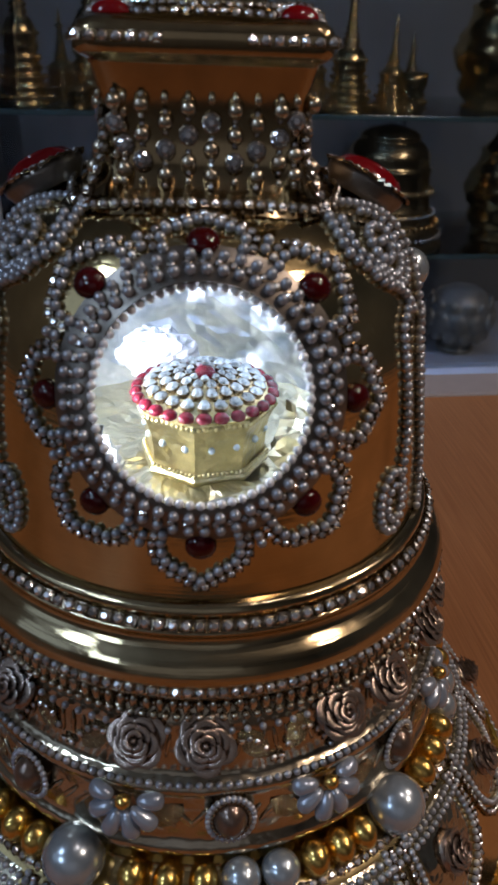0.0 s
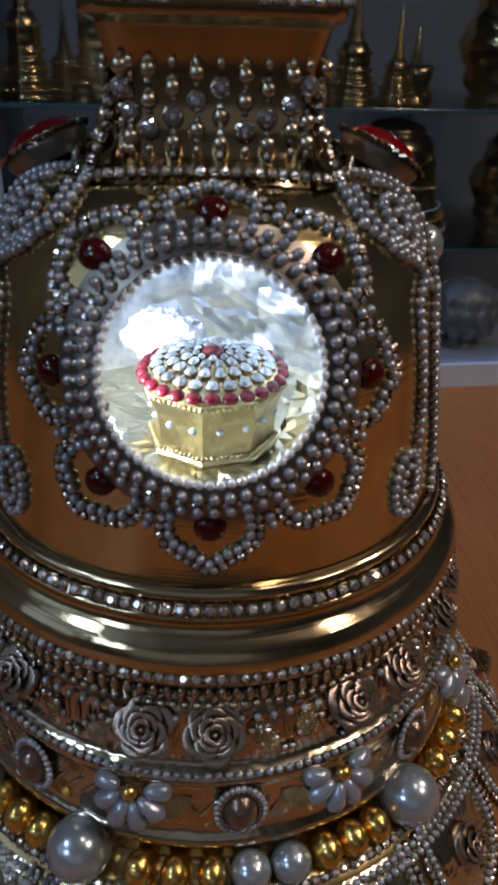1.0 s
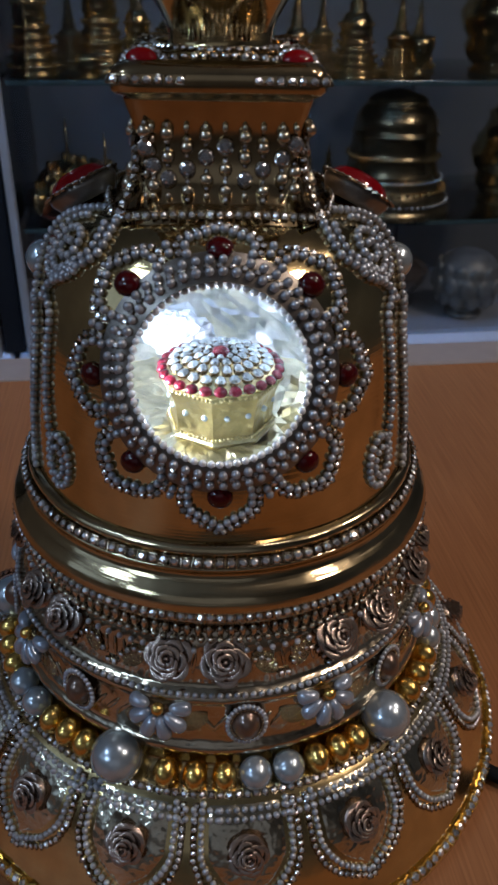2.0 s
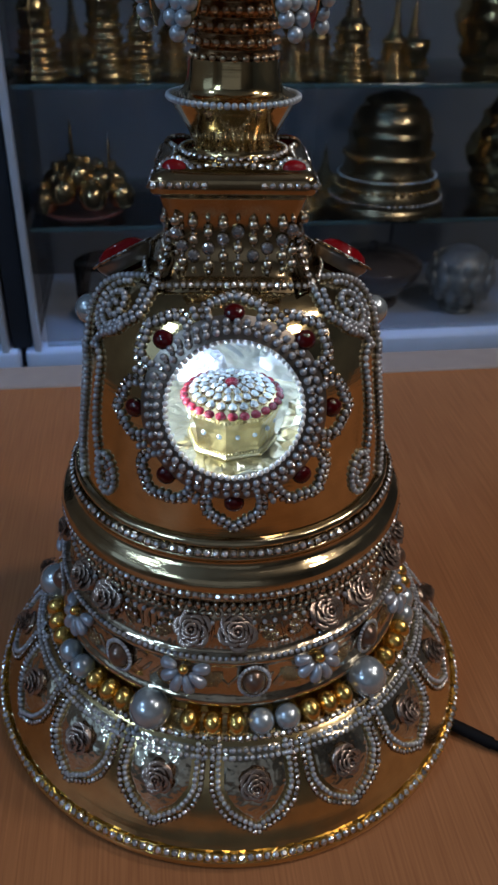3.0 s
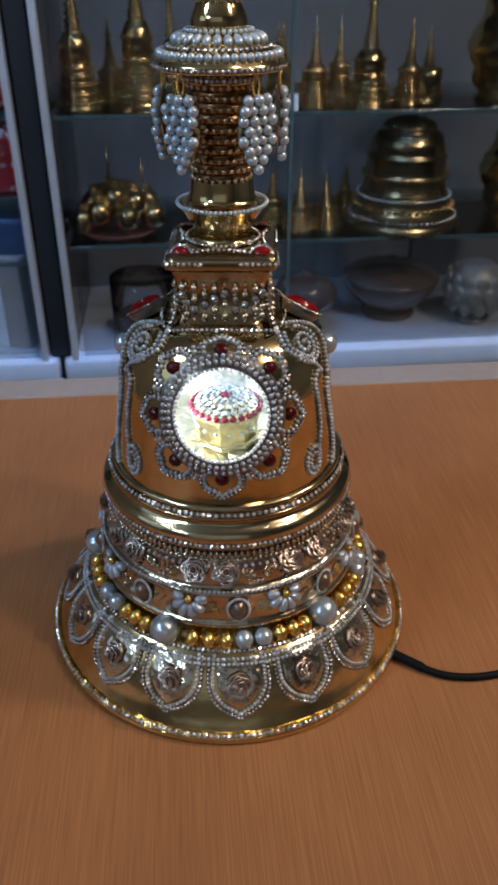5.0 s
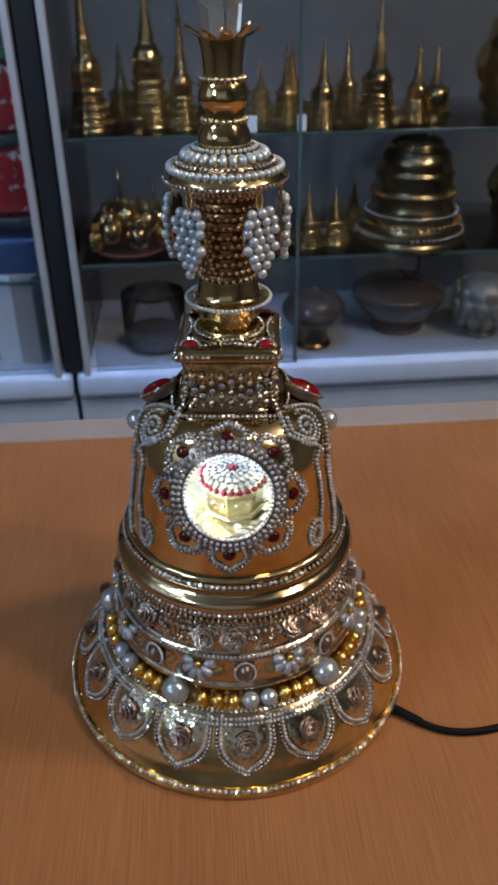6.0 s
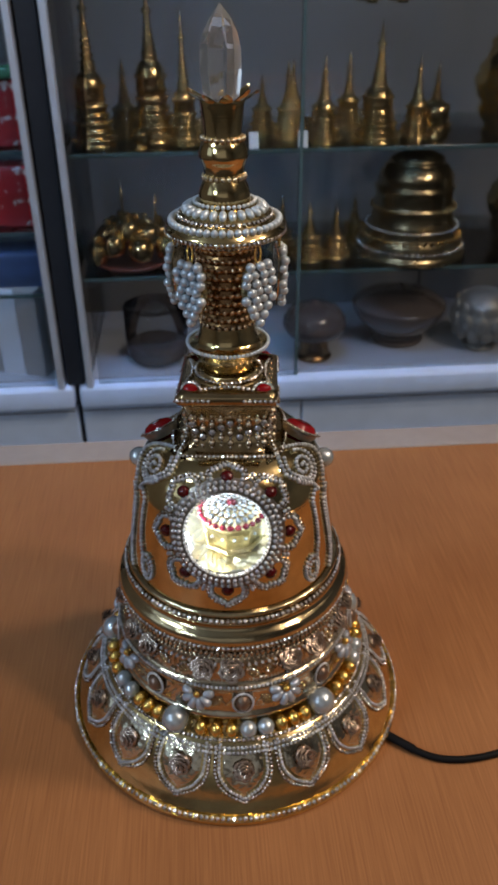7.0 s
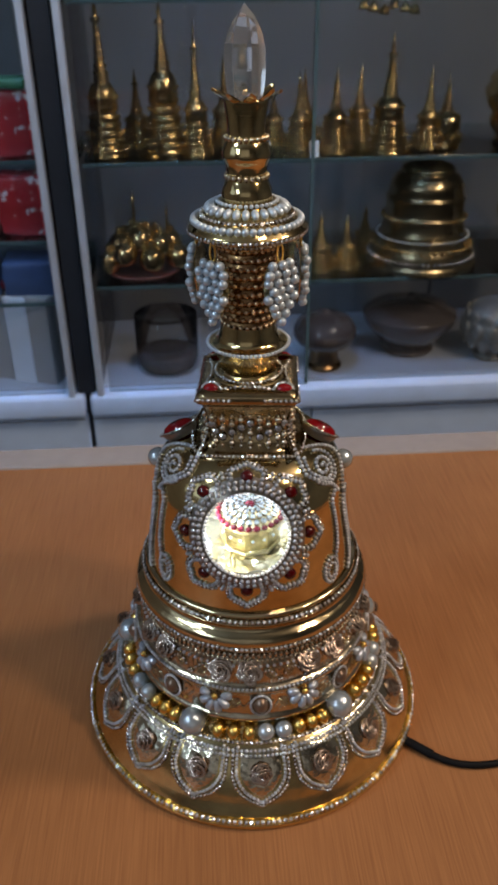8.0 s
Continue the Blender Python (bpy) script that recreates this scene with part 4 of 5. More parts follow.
for k in range(8):
    a = k * math.tau / 8 + math.pi / 2
    co, si = math.cos(a), math.sin(a)
    stretch = (0.58, 0.78, 0.80, 0.96, 1.0, 0.96, 0.80, 0.78)[k]
    reach = lambda r: 25.6 + (r - 25.6) * stretch
    place = lambda rw: (reach(rw[0]) * co - rw[1] * si, reach(rw[0]) * si + rw[1] * co)
    outer = resample([place(q) for q in petal_outline(0.0)], 1.85)
    inner = resample([place(q) for q in petal_outline(1.9)], 2.05)
    pts = [on_dome(u, v, 0.55) for u, v in outer]
    stones("stone_petal", [q[0] for q in pts], [q[1] for q in pts], 0.00088, medallion, "outer row of small stones")
    for u, v in inner:
        pearl_at(u, v, 0.00102)
    g = (26.8, 27.7, 28.4, 27.9, 27.6, 27.9, 28.4, 27.7)[k]
    p, n = on_dome(g * co, g * si, 0.4)
    seated("red_gem", GEM_MESH, p, n, (0.0030, 0.0028, 0.0032), medallion)
    # pearls that fill the notch between two petals
    b = a + math.tau / 16
    for r in (27.8, 29.6):
        pearl_at(r * math.cos(b), r * math.sin(b), 0.001)


# ---- side ornaments of the dome ----
def dome_panel(azimuth, z):
    c, n = on_profile(DOME_P, azimuth, z)
    n = Vector(n)
    x = Vector((0, 0, 1)).cross(n).normalized()
    return Vector(c), x, n.cross(x), n


def laid(panel, u, v, off=0.0):
    """A place u right and v up (mm) in a panel's plane, dropped along its normal to the dome."""
    c, x, y, n = panel
    q = c + x * (u * 0.001) + y * (v * 0.001)
    lo, hi = -0.030, 0.012
    for _ in range(28):
        mid = (lo + hi) / 2
        w = q + n * mid
        inside = w.z < 0.1745 and math.hypot(w.x, w.y) * 1000 < np.interp(w.z * 1000, DOME_P[:, 1], DOME_P[:, 0])
        lo, hi = (mid, hi) if inside else (lo, mid)
    w = q + n * lo
    _, nd = on_profile(DOME_P, math.degrees(math.atan2(w.x, -w.y)), min(w.z * 1000, 172.5))
    return np.array(w) + nd * off * 0.001, nd


def side_ornament(side):
    orn = new("scroll_ornament")
    orn.parent = stupa
    tagged(orn, "scroll of grey seed pearls on the dome's shoulder")
    hook = ((46, 172.4), (43, 170.5), (42, 167), (46, 164.5), (53, 161), (60, 157.5), (63, 154))
    hook2 = [(a + 0.26 * (57 - a), z + 0.26 * (167 - z)) for a, z in hook[:-1]]
    cover = ((56, 172.8), (66, 172.0), (76, 170), (83, 166), (82, 161), (75, 156.5), (70, 151))
    pan1 = dome_panel(59.0 * side, 166.0)
    for name, line, size, pitch in (("hook_chain", hook, 0.00112, 2.2), ("hook_inner_chain", hook2, 0.00100, 2.0), ("cover_chain", cover, 0.00105, 2.1),
                                    ("outer_line", ((72, 151), (67, 146), (68, 135), (70, 125), (71, 113), (68, 106)), 0.00100, 2.1),
                                    ("outer_fine_line", ((75, 151), (70, 146), (71, 135), (73, 125), (74, 113), (71, 106)), 0.00085, 1.8),
                                    ("inner_line", ((62, 155.5), (56, 152), (56, 146), (57, 138), (57, 128), (55, 121)), 0.00105, 2.15)):
        curve = smooth_profile(line, 1.2)
        curve = [on_profile(DOME_P, side * a, z, 0.8)[0] for a, z in curve]
        pearls(name, resample(curve, pitch * 0.001), size, orn)
    for name, turns, r0, r1, size in (("spiral_chain", 1.72, 6.9, 1.1, 0.00106), ("spiral_outer_chain", 0.62, 8.7, 8.9, 0.00095)):
        curve = [(side * (r0 + (r1 - r0) * k) * math.cos(t), 0.92 * (r0 + (r1 - r0) * k) * math.sin(t)) for k, t in zip(np.linspace(0, 1, 60), np.linspace(-2.6, -2.6 + turns * math.tau, 60))]
        pearls(name, [laid(pan1, u, v, 0.8)[0] for u, v in resample(curve, 2.05)], size, orn)
    pan2 = dome_panel(50.5 * side, 115.5)
    for r, size in ((1.0, 0.00100), (0.58, 0.00085)):
        curve = [(4.7 * r * math.sin(t), 6.9 * r * math.cos(t)) for t in np.linspace(0, math.tau, 40)]
        pts = [laid(pan2, u, v, 0.7 + 0.9 * (1 - r))[0] for u, v in resample(curve[:-1], 2.0, True)]
        pearls("drop_chain", pts, size, orn, label="drop-shaped cluster of seed pearls" if r == 1.0 else "")
    # large pearl at the flank
    seated("flank_pearl", shared("flank_pearl", BALL_FINE[0], BALL_FINE[1], PEARL_BIG), (side * 0.0462, 0.005, 0.1545), (side, 0, 0.2), 0.0050, orn)
    # red shoulder gem in a gold bezel edged with stones
    n = Vector((side * 0.46, 0.26, 0.86)).normalized()
    at = Vector((side * 0.0338, -0.001, 0.1745))
    x = Vector((side * 0.87, 0, -0.49)).normalized()
    y = n.cross(x).normalized()
    x = y.cross(n)
    t = np.linspace(0, math.tau, 40, False)
    mq = lambda k, s: (8.4 * s * math.cos(k) * 0.001, 5.6 * s * math.sin(k) * abs(math.sin(k)) ** 0.25 * 0.001)
    vv, ff = [], []
    rows = ((0.86, -4.0), (1.08, -1.0), (1.10, 0.8), (0.98, 1.1))
    for s, h in rows:
        vv += [np.array(at + x * mq(k, s)[0] + y * mq(k, s)[1] + n * (h * 0.001)) for k in t]
    ff += [(i * 40 + j, i * 40 + (j + 1) % 40, (i + 1) * 40 + (j + 1) % 40, (i + 1) * 40 + j) for i in range(3) for j in range(40)]
    mesh_ob("gem_bezel", vv, ff, DARK_SETTING, orn)
    vv, ff = [np.array(at + n * 0.0042)], []
    for s, h in ((0.45, 3.9), (0.78, 2.9), (0.99, 0.9)):
        vv += [np.array(at + x * mq(k, s)[0] + y * mq(k, s)[1] + n * (h * 0.001)) for k in t]
    ff += [(0, 1 + j, 1 + (j + 1) % 40) for j in range(40)]
    ff += [(1 + i * 40 + j, 1 + i * 40 + (j + 1) % 40, 1 + (i + 1) * 40 + (j + 1) % 40, 1 + (i + 1) * 40 + j) for i in range(2) for j in range(40)]
    mesh_ob("shoulder_gem", vv, ff, RED_CLEAR, orn, "large pointed-oval red gem", True)
    pts = resample([np.array(at + x * mq(k, 1.12)[0] + y * mq(k, 1.12)[1] + n * 0.0006) for k in t], 0.0019, True)
    stones("gem_rim", pts, [np.array(n)] * len(pts), 0.0008, orn)


side_ornament(-1)
side_ornament(1)


# ---- square harmika ----
RED_OVAL = shared("corner_gem", gem_v, dome_f, RED_CLEAR)
CLEAR_STONE = material("smoky_crystal", (0.48, 0.46, 0.46), 0.08, 0.8, 0.5, 700, coat=1.0)


def disc_shape():
    """A rose-cut disc of radius 1 in a thin rim."""
    v, f, n = [], [], 10
    for r, z, off in ((1.0, -0.25, 0), (1.0, 0.12, 0), (0.90, 0.16, 0), (0.62, 0.40, 0.5), (0.28, 0.52, 0)):
        v += [(r * math.cos(math.tau * (j + off) / n), r * math.sin(math.tau * (j + off) / n), z) for j in range(n)]
    for k in range(4):
        for j in range(n):
            i = (j + 1) % n
            f += [(k * n + j, k * n + i, (k + 1) * n + j), (k * n + i, (k + 1) * n + i, (k + 1) * n + j)]
    f.append(tuple(4 * n + j for j in range(n)))
    return np.array(v), f, [1] * (4 * n) + [0] * (4 * n + 1)


dv, df, di = disc_shape()
CLEAR_DISC = shared("clear_stone", dv, df, [CLEAR_STONE, SETTING], False, di)
BALL_GILT = shared("gilt_ball", BALL_FINE[0], BALL_FINE[1], GILT)
def square_lathe(profile, n=14):
    """A square block of (half width, height, corner softness) rows."""
    v, f = [], []
    m = 4 * n
    for h, z, corner in profile:
        for s in range(4):
            for j in range(n):
                t = -1 + 2 * j / n
                k = max(0.0, abs(t) - (1 - corner)) / corner
                x, y = t, -1.0 + 0.5 * corner * k * k
                for _ in range(s):
                    x, y = -y, x
                v.append((x * h * 0.001, y * h * 0.001, z * 0.001))
    f += [(i * m + j, i * m + (j + 1) % m, (i + 1) * m + (j + 1) % m, (i + 1) * m + j) for i in range(len(profile) - 1) for j in range(m)]
    f.append(tuple((len(profile) - 1) * m + j for j in range(m)))
    return v, f


HARM_P = smooth_profile([(27.6, 172.4), (25.8, 174.0), (22.6, 175.6), (19.9, 178.2), (18.4, 181.8), (17.9, 186.0), (18.4, 190.5), (19.8, 195.4), (20.4, 197.4)], 1.2)
HARM_P = [tuple(q) for q in HARM_P] + [(21.9, 198.2), (22.6, 199.0), (22.6, 202.0), (21.8, 203.4), (19.8, 204.6)]
v, f = square_lathe([(h, z, 0.12 + 0.55 * max(0.0, min(1.0, (181.0 - z) / 8.0))) for h, z in HARM_P])
harmika = mesh_ob("harmika", v, f, BRASS_BROWN, stupa, "square brass neck with a cornice and hanging stones")
half_at = lambda z: np.interp(z, [q[1] for q in HARM_P], [q[0] for q in HARM_P])
for s in range(4):
    m = np.array(Matrix.Rotation(s * math.pi / 2, 3, "Z"))
    # foot chain, down the two corners and along the foot
    line = [(-18.3, -18.5, 187.0), (-18.7, -18.9, 182.0), (-20.2, -20.0, 178.0), (-22.6, -21.2, 174.2), (-23.4, -21.8, 172.4), (-20.0, -24.4, 173.8), (-10.0, -26.4, 174.8)]
    foot = np.array(line + [(0.0, -26.8, 175.0)] + [(-x, y, z) for x, y, z in line[::-1]])
    pts = resample(foot, 2.05)
    stones("foot_chain", (pts * 0.001) @ m.T, [m @ np.array([0, -0.8, 0.6])] * len(pts), 0.00088, harmika)
    pts = resample([(-21.8, -22.6, 201.2), (21.8, -22.6, 201.2)], 2.3)
    pts = np.array([q for q in pts if abs(q[0]) > 7.5])
    stones("cornice_chain", (pts * 0.001) @ m.T, [m @ np.array([0, -0.9, 0.45])] * len(pts), 0.0010, harmika)
    # hanging stones in a wave, with gilt balls between them, each column on a fine wire
    for x, balls, clear in ((-16.2, (190.8,), (187.2,)), (-14.6, (179.4,), (183.4,)), (-11.4, (190.3, 185.3), (180.9,)), (-7.2, (187.4, 178.6), (182.8,)), (-3.0, (189.8, 180.7), (185.3,)), (1.2, (182.9, 178.6), (187.5,)),
                            (5.5, (189.6, 185.3), (180.8,)), (9.5, (187.4, 178.6), (182.9,)), (13.7, (189.8, 181.0), (185.1,)), (16.5, (182.4, 179.0), (188.2,))):
        for z in clear:
            place = m @ (np.array([x, -half_at(z) - 1.0, z]) * 0.001)
            seated("clear_stone", CLEAR_DISC, place, m @ np.array([0, -1, 0.12]), 0.00188, harmika, x)
        for z in balls:
            ob = new("gilt_ball", BALL_GILT)
            ob.parent = harmika
            ob.matrix_basis = Matrix.Translation(m @ (np.array([x, -half_at(z) - 1.2, z]) * 0.001)) @ Matrix.Diagonal((0.00152, 0.00152, 0.00156, 1))
        for z in (191.4, 188.9, 186.3, 183.9, 181.6, 177.4):
            if min(abs(z - q) for q in balls + clear) > 1.5:
                ob = new("gilt_ball", BALL_GILT)
                ob.parent = harmika
                ob.matrix_basis = Matrix.Translation(m @ (np.array([x, -half_at(z) - 0.7, z]) * 0.001)) @ Matrix.Diagonal((0.0007, 0.0007, 0.0010, 1))
        for z in balls:
            stones("ball_cap", [m @ (np.array([x + d, -half_at(z + e) - 0.9, z + e]) * 0.001) for d, e in ((0, 1.7), (0, -1.7))], [m @ np.array([0, -1, 0.1])] * 2, 0.00055, harmika)
    # leaf frame and red gem on a corner of the top
    sx, sy = ((-1, -1), (1, -1), (1, 1), (-1, 1))[s]
    at = np.array([sx * 16.2, sy * 17.0, 204.0]) * 0.001
    nn = np.array([sx * 0.10, sy * 0.72, 0.69])
    seated("corner_gem", RED_OVAL, at + nn * 0.0008, nn, (0.0034, 0.0025, 0.0030), harmika)
    t = np.linspace(0, math.tau, 18, False)
    across = np.cross([0.0, 0.0, 1.0], nn)
    across /= np.linalg.norm(across)
    along = np.cross(nn, across) / np.linalg.norm(nn)
    rim = np.array([at + across * 0.0041 * math.cos(k) + along * 0.0033 * math.sin(k) for k in t])
    stones("gem_rim", rim, [nn] * len(rim), 0.00085, harmika)
    pts = resample([(-11.5, -18.6, 204.9), (-4, -16.8, 205.2), (4, -16.8, 205.2), (11.5, -18.6, 204.9)], 2.1)
    stones("top_chain", (pts * 0.001) @ m.T, [m @ np.array([0, -0.5, 0.85])] * len(pts), 0.0009, harmika)

# ---- cup, ringed spire, parasol, finial ----
v, f = lathe(smooth_profile([(17.5, 204.2), (16.0, 205.2), (12.2, 206.0), (11.8, 208.5), (13.0, 211.5), (15.2, 215.2), (17.3, 218.6), (18.2, 219.8), (17.9, 220.4), (15.8, 221.0), (13.9, 222.4), (12.9, 225.2), (12.4, 230.0)], 0.7), 96)
saucer = mesh_ob("spire_cup", v, f, BRASS, stupa, "flared polished brass cup")
p, n = ring(18.2, 220.2, 1.9)
pearls("pearl_chain", p, 0.00092, saucer, PEARL_WHITE, "row of white seed pearls")
p, n = ring(15.2, 206.2, 2.0)
stones("stone_chain", p, n * 0.4 + np.array([0, 0, 0.9]), 0.0009, saucer)
prof = []
for k in range(10):
    z = 229.0 + 3.75 * k
    r = 11.3 + 0.12 * k
    prof += [(r - 0.9, z), (r, z + 0.7), (r + 0.1, z + 2.2), (r - 0.9, z + 2.9)]
v, f = lathe(prof, 72)
spire = mesh_ob("ringed_spire", v, f, COPPER, stupa, "stacked brass rings with tiny beads")
for k in range(10):
    p, n = ring(11.7 + 0.12 * k, 229.0 + 3.75 * k + 1.5, 3.0, 0.11 * k)
    pearls("bead_ring", p, 0.00108, spire, material("gilt_seed", (0.62, 0.47, 0.30), 0.25, 0.9, 0.2, 400) if k == 0 else bpy.data.materials["gilt_seed"])
v, f = lathe(smooth_profile([(12.0, 265.0), (15.4, 265.4), (15.8, 268.2), (17.0, 269.0), (23.6, 269.6), (25.0, 270.6), (24.8, 272.0), (23.4, 273.6), (20.0, 276.6), (15.0, 280.0), (11.0, 281.6), (9.6, 282.0)], 0.8), 96)
parasol = mesh_ob("parasol", v, f, BRASS, stupa, "round brass parasol with rows of pearls")
p, n = ring(24.9, 271.2, 2.2)
stones("stone_chain", p, n, 0.00092, parasol)
p, n = ring(15.9, 267.0, 2.1)
stones("stone_chain", p, n, 0.0010, parasol)
p, n = ring(22.4, 275.2, 3.15)
ROUND = shared("pearl", BALL_FINE[0], BALL_FINE[1], PEARL_WHITE)
for q in p:
    seated("pearl", ROUND, q, (0, 0.1, 1), 0.00155, parasol)
p, n = ring(19.3, 277.4, 2.2)
stones("gilt_chain", p, n * 0.5 + np.array([0, 0, 0.85]), 0.00095, parasol)
count = 26
for j in range(count):
    a = j * math.tau / count
    nn = np.array([math.sin(a) * 0.45, -math.cos(a) * 0.45, 0.89])
    if j == 0:
        OVAL = shared("oval_pearl", BALL_FINE[0], BALL_FINE[1], PEARL_WHITE)
    seated("oval_pearl", OVAL, (0.0157 * math.sin(a), -0.0157 * math.cos(a), 0.2803), nn, (0.0016, 0.0026, 0.0016), parasol)
p, n = ring(12.3, 282.6, 2.2)
pearls("pearl_chain", p, 0.0009, parasol, PEARL_WHITE)
FIN_P = smooth_profile([(9.4, 281.2), (10.3, 283.0), (10.4, 286.4), (9.2, 289.6), (8.2, 291.6), (8.0, 293.0), (8.6, 296.6), (9.8, 299.6), (9.9, 301.6), (8.9, 304.6), (7.7, 306.6), (7.4, 308.4), (7.7, 312.5), (8.3, 317.0), (8.9, 320.6), (8.4, 321.0), (6.8, 320.2), (5.6, 318.6), (0.3, 317.8)], 0.6)
v, f = lathe(FIN_P, 64)
finial = mesh_ob("finial", v, f, BRASS, stupa, "turned brass finial")
for r, z, size in ((8.5, 292.3, 0.00105), (8.3, 306.9, 0.0010)):
    p, n = ring(r, z, 2.5)
    pearls("bead_ring", p, size, finial, GILT)
# petal collar under the crystal
for j in range(9):
    a = j * math.tau / 9 + 0.2
    v, f = [], []
    for i in range(6):
        s = i / 5
        w = 3.5 * (1 - s) ** 0.6 * (0.75 + 0.6 * s)
        r, z = 6.6 + 7.6 * s, 319.8 + 2.2 * s + 1.6 * s * s + (1.2 if j % 2 else 0) * s
        for q in (-1, 0, 1):
            x, y = w * q, -(r - 0.5 * abs(q) * s)
            v.append(((x * math.cos(a) - y * math.sin(a)) * 0.001, (x * math.sin(a) + y * math.cos(a)) * 0.001, (z + 0.6 * abs(q)) * 0.001))
    k = len(v)
    v += [(x, y, z - 0.0004) for x, y, z in v]
    for b, flip in ((0, 1), (k, -1)):
        f += [tuple((b + i * 3 + q, b + i * 3 + q + 1, b + i * 3 + q + 4, b + i * 3 + q + 3)[::flip]) for i in range(5) for q in (0, 1)]
    mesh_ob("collar_petal", v, f, BRASS, finial)
# faceted crystal: long side facets that close to a point
v, f, n = [], [], 7
for r, z in ((5.2, 319.4), (7.2, 322.4), (8.2, 331.0), (8.1, 338.5), (6.8, 343.8), (4.4, 348.2)):
    v += [(r * math.sin((j + 0.35) * math.tau / n) * 0.001, -r * math.cos((j + 0.35) * math.tau / n) * 0.001, (z + 0.5 * (-1) ** j) * 0.001) for j in range(n)]
v.append((-0.0003, -0.0004, 0.3532))
f = [(i * n + j, i * n + (j + 1) % n, (i + 1) * n + (j + 1) % n, (i + 1) * n + j) for i in range(5) for j in range(n)]
f += [(5 * n + j, 5 * n + (j + 1) % n, 6 * n) for j in range(n)] + [tuple(range(n))[::-1]]
mesh_ob("crystal", v, f, CRYSTAL, stupa, "clear faceted crystal point", False)


# pearl tassels that hang from the parasol
def tassel(azimuth):
    a = radians(azimuth)
    rad, tan = np.array([math.sin(a), -math.cos(a), 0]), np.array([math.cos(a), math.sin(a), 0])
    hang = new("pearl_tassel")
    hang.parent = stupa
    tagged(hang, "heart-shaped hanging cluster of white pearls")
    pts = []
    for row, count in enumerate((3, 4, 4, 3, 4, 3, 2, 1)):
        for c in range(count):
            u = (c - (count - 1) / 2) * 4.1 + 0.2 * math.sin(row * 3 + c)
            pts.append(rad * (0.0236 + 0.0008 * ((row + c) % 2)) + tan * u * 0.001 + np.array([0, 0, 0.2612 - 0.00345 * row]))
    for q in pts:
        seated("pearl", ROUND, q, (0.1 * q[0], 0.2, 1), 0.00202 * (1 + 0.06 * (random.random() - 0.5)), hang)
    vv, ff = [], []
    for s in (0.0219, 0.0214):
        for x, z in ((-7, 259), (-3, 262.5), (0, 261), (3, 262.5), (7, 259), (7.5, 250), (4, 241), (0, 236.5), (-4, 241), (-7.5, 250)):
            vv.append(rad * s + tan * x * 0.001 + np.array([0, 0, z * 0.001]))
    ff = [tuple(range(10)), tuple(range(19, 9, -1))] + [(j, (j + 1) % 10, 10 + (j + 1) % 10, 10 + j) for j in range(10)]
    mesh_ob("backing_plate", vv, ff, BRASS, hang, "thin gilt backing plate", False)
    link = [rad * 0.0228 + tan * 0.0014 * math.cos(t) + np.array([0, 0, 0.2660 + 0.0036 * math.sin(t)]) for t in np.linspace(0, math.tau, 22, False)]
    pearls("hook", link, 0.00055, hang, GOLD)


for az in (-36, 37, 99, -104):
    tassel(az)

# ---- relic casket in the lit chamber ----
FACETED_GOLD = material("casket_gold", (0.52, 0.43, 0.22), 0.34, 1.0, 0.4, 260, bump=1.0, bump_scale=330)
casket = thing("relic_casket", "small golden casket with a jewelled lid inside the lit window", "casket")
body = turned("casket_body", smooth_profile([(15.6, 107.6), (16.2, 109.0), (14.9, 110.4), (14.9, 113.0), (15.6, 119.0), (17.0, 122.6), (17.2, 124.4)], 1.6), FACETED_GOLD, casket, 8, smooth=False)
body.rotation_euler = (0, 0, radians(-8))
for r, z, size in ((15.4, 110.2, 0.0006), (17.1, 123.2, 0.0007)):
    corner = [(r * math.sin(radians(45 * k - 8)), -r * math.cos(radians(45 * k - 8)), z) for k in range(8)]
    pearls("bead_row", resample(np.array(corner) * 0.001, 0.0019 * size * 1000, True), size, casket, FACETED_GOLD)
p, n = ring(14.6, 116.8, 6.0, 0.12)
pearls("body_pearl", p, 0.0009, casket, PEARL_WHITE)
lid_p = smooth_profile([(17.2, 124.8), (16.4, 126.0), (12.0, 127.7), (7.0, 129.2), (2.0, 129.9)], 0.8)
turned("casket_lid", lid_p, BRASS, casket, 48)
# red stones round the edge, clear pear-cut stones in radial rows, a red centre
LID_STONE = material("lid_stone", (0.50, 0.53, 0.52), 0.24, 0.75, 0.5, 900, per_object=0.5)
LID_RED = material("lid_red", (0.15, 0.004, 0.012), 0.10, 0.0, 0.4, 300, per_object=0.4)
RED_STONE = shared("red_stone", gem_v, dome_f, LID_RED)
drop_cut = [(x * (1.0 + 0.28 * y), y, z) for x, y, z in disc_shape()[0]]
CLEAR_PEAR = shared("clear_stone", drop_cut, df, [LID_STONE, SETTING], False, di)
for r, z, count, size in ((16.4, 125.9, 26, (0.00185, 0.0016, 0.0019)),):
    for k in range(count):
        a = k * math.tau / count
        seated("red_stone", RED_STONE, (r * math.sin(a) * 0.001, -r * math.cos(a) * 0.001, z * 0.001), (math.sin(a) * 0.5, -math.cos(a) * 0.5, 0.85), size, casket)
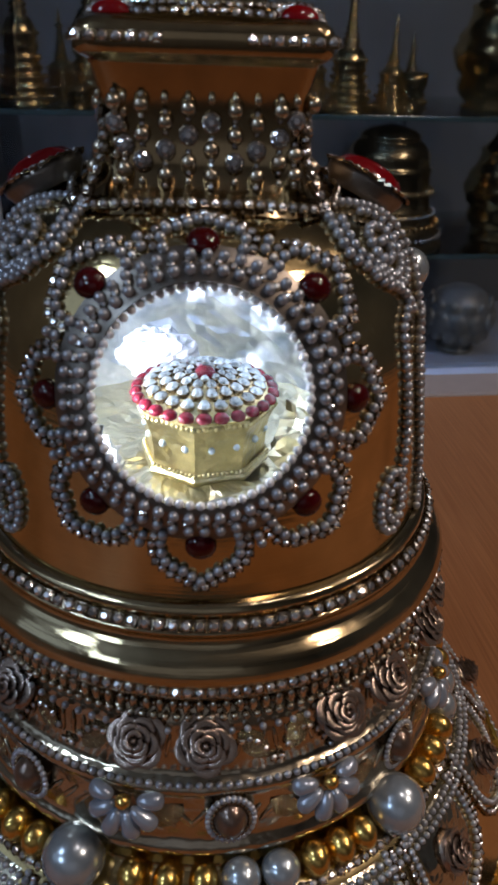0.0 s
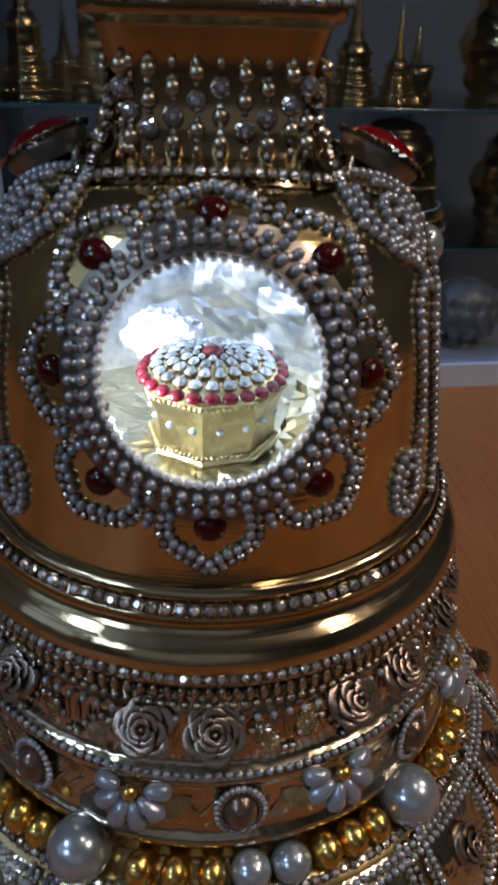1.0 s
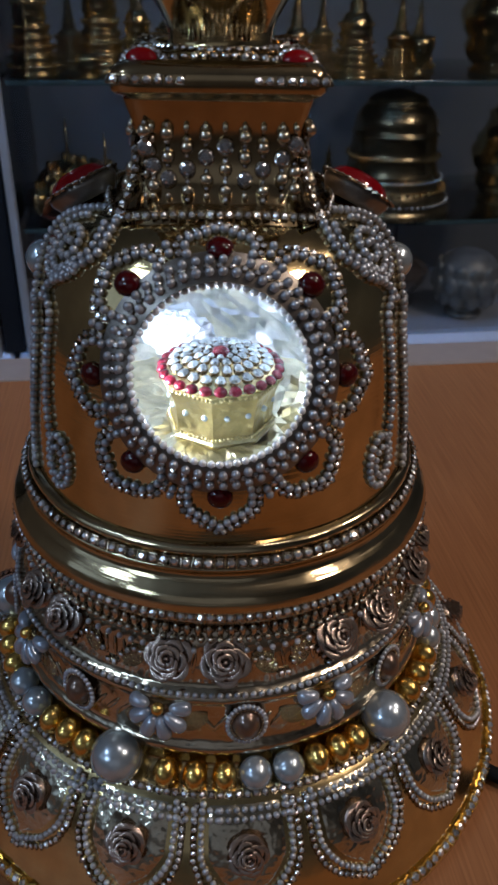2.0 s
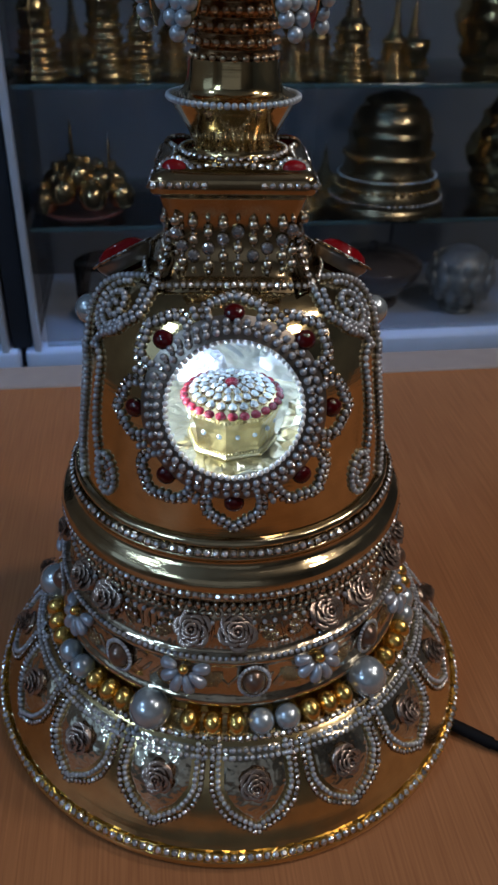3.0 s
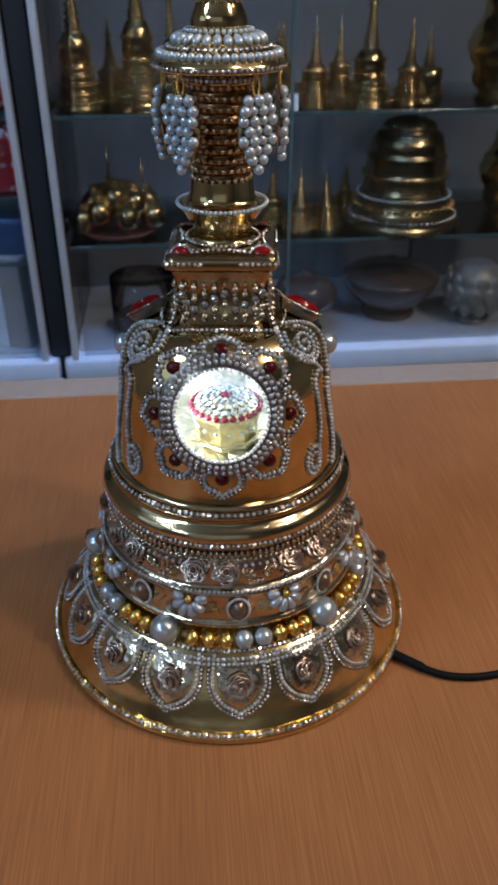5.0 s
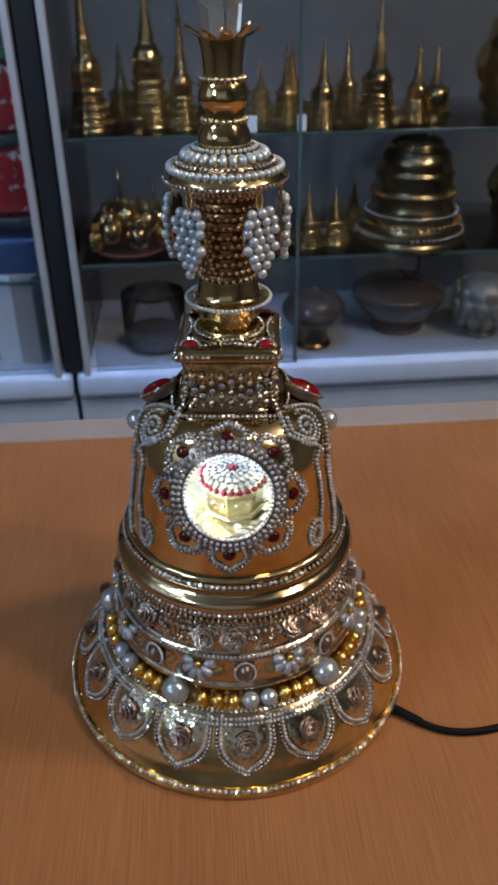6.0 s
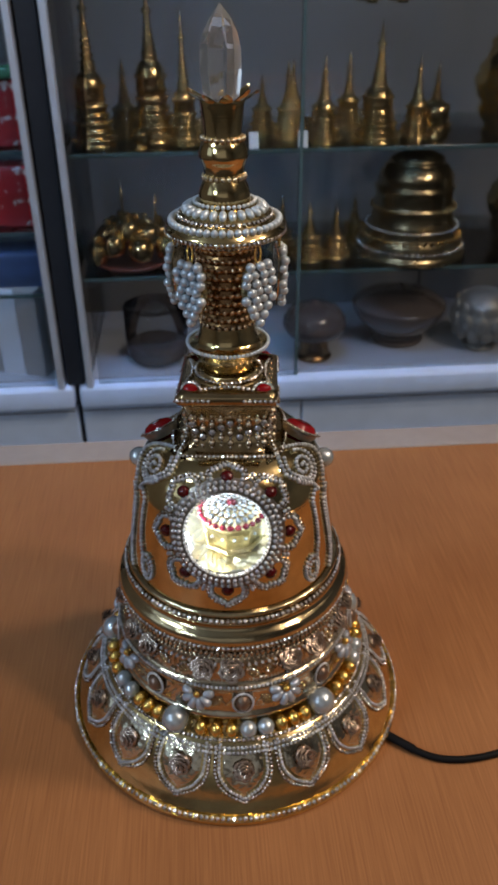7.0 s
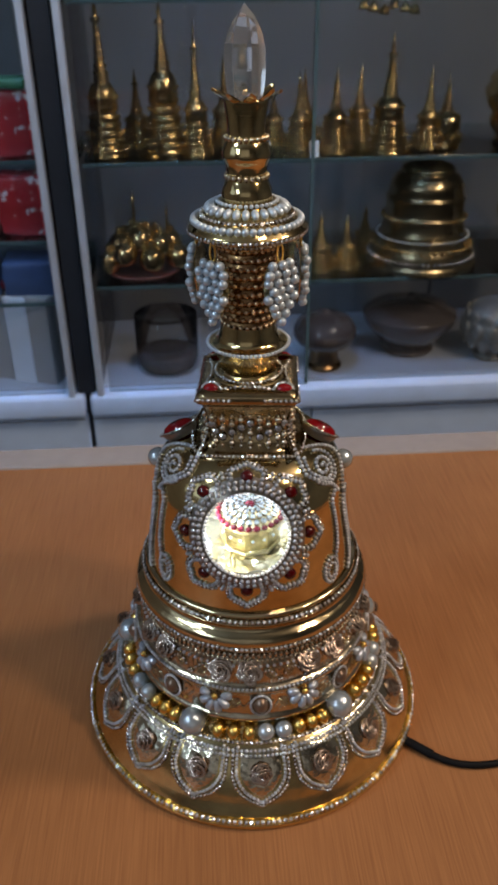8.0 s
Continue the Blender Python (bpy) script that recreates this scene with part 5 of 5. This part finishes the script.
for r, z, count, size in ((13.0, 127.6, 22, (0.00165, 0.00185, 0.0022)), (9.5, 128.9, 18, (0.00145, 0.00180, 0.0022)), (6.3, 129.7, 13, (0.00130, 0.0016, 0.0020)), (3.9, 130.1, 9, (0.0011, 0.0011, 0.0018))):
    for k in range(count):
        a = (k + 0.5 * (r > 6 and r < 10)) * math.tau / count
        out = np.array([math.sin(a), -math.cos(a), 0])
        seated("clear_stone", CLEAR_PEAR, out * r * 0.001 + np.array([0, 0, z * 0.001]), out * 0.25 + np.array([0, 0, 1]), size, casket, up=tuple(out))
seated("top_gem", RED_STONE, (0, 0, 0.1299), (0, 0, 1), (0.0027, 0.0027, 0.0034), casket, up=(0, 1, 0))

# crumpled sheets tucked round the casket
TISSUE = material("white_tissue", (0.55, 0.57, 0.60), 0.7, 0, 0.06, 100)
for name, mat, at, size, text in (("foil_tuft", GOLD_FOIL, (0.0275, -0.012, 0.1185), (0.011, 0.010, 0.012), "crumpled gold foil"), ("tissue_tuft", TISSUE, (-0.0275, -0.014, 0.1125), (0.0085, 0.010, 0.0055), "crumpled white tissue"),
                                  ("tissue_tuft", TISSUE, (-0.013, 0.025, 0.1245), (0.010, 0.006, 0.007), "crumpled white tissue")):
    bv, bf = ball(28, 18)
    pts = [np.array(at) + np.array(size) * c * (1 + 0.30 * noise.noise(Vector(c) * 3.1 + Vector(at) * 90) + 0.16 * noise.noise(Vector(c) * 8.3)) for c in bv]
    mesh_ob(name, pts, bf, mat, stupa, text, False)

# ---- bead strand round the foot ----
strand = thing("bead_strand", "strand of pearls and gold beads laid round the stupa's foot", "bead strand")
BIG = shared("large_pearl", BALL_FINE[0], BALL_FINE[1], PEARL_BIG)
MID = shared("pearl_bead", BALL_FINE[0], BALL_FINE[1], PEARL_BIG)
kinds = [("large_pearl", BIG, 7.0, 0.0)] + [("gold_bead", BALL_GOLD, 4.1, d) for d in (11.3, 17.9, 24.5)] + [("pearl_bead", MID, 4.4, 31.4), ("pearl_bead", MID, 4.4, 39.0)] + [("gold_bead", BALL_GOLD, 4.2, d) for d in (46.0, 51.6, 57.0)]
for rep in range(-1, 4):
    for name, me, r, d in kinds:
        az = radians(-23.6 + 66.1 * (rep - 1) + d)
        if rep == 3 and d > 40:
            continue
        big = name == "large_pearl"
        rr, z = (68.6, 41.8) if big else (66.8 + 0.25 * r, 37.2 + 0.62 * r)
        ob = new(name, me)
        ob.parent = strand
        along = 0.80 if name == "gold_bead" else 1.0
        ob.matrix_basis = Matrix.Translation((rr * math.sin(az) * 0.001, -rr * math.cos(az) * 0.001, z * 0.001)) @ Matrix.Rotation(az, 4, "Z") @ Matrix.Diagonal((r * along * 0.001, r * 0.001, r * 0.001, 1))

# ---- power cable ----
def tube(name, pts, radius, mat, parent=None, label=""):
    cu = bpy.data.curves.new(name, "CURVE")
    cu.dimensions, cu.bevel_depth, cu.bevel_resolution, cu.resolution_u = "3D", radius, 5, 10
    sp = cu.splines.new("NURBS")
    sp.points.add(len(pts) - 1)
    for q, c in zip(sp.points, pts):
        q.co = (*c, 1)
    sp.use_endpoint_u, sp.order_u = True, 4
    cu.materials.append(mat)
    tmp = new(name, cu)
    me = bpy.data.meshes.new_from_object(tmp.evaluated_get(bpy.context.evaluated_depsgraph_get()))
    bpy.data.objects.remove(tmp)
    me.polygons.foreach_set("use_smooth", [True] * len(me.polygons))
    ob = new(name, me)
    if parent:
        ob.parent = parent
    if label:
        tagged(ob, label)
    return ob


CABLE = material("black_cable", (0.006, 0.006, 0.007), 0.6, 0, 0.3, 120, Specular_IOR_Level=0.1)
cable = thing("power_cable", "black round power cable lying on the table", "cable")
tube("cord", [mm(80, -38, 3.0), mm(88, -43, 2.8), mm(95, -47.5, 2.4), mm(104, -53, 1.9), mm(118, -56, 1.9), mm(140, -52.5, 1.9), mm(170, -40, 1.9), mm(230, -5, 1.9), mm(340, 60, 1.9), mm(520, 140, 1.9)], 0.0019, CABLE, cable)
tube("strain_relief", [mm(82, -39, 3.0), mm(90, -44.2, 2.9), mm(98, -49.5, 2.5)], 0.0024, CABLE, cable)
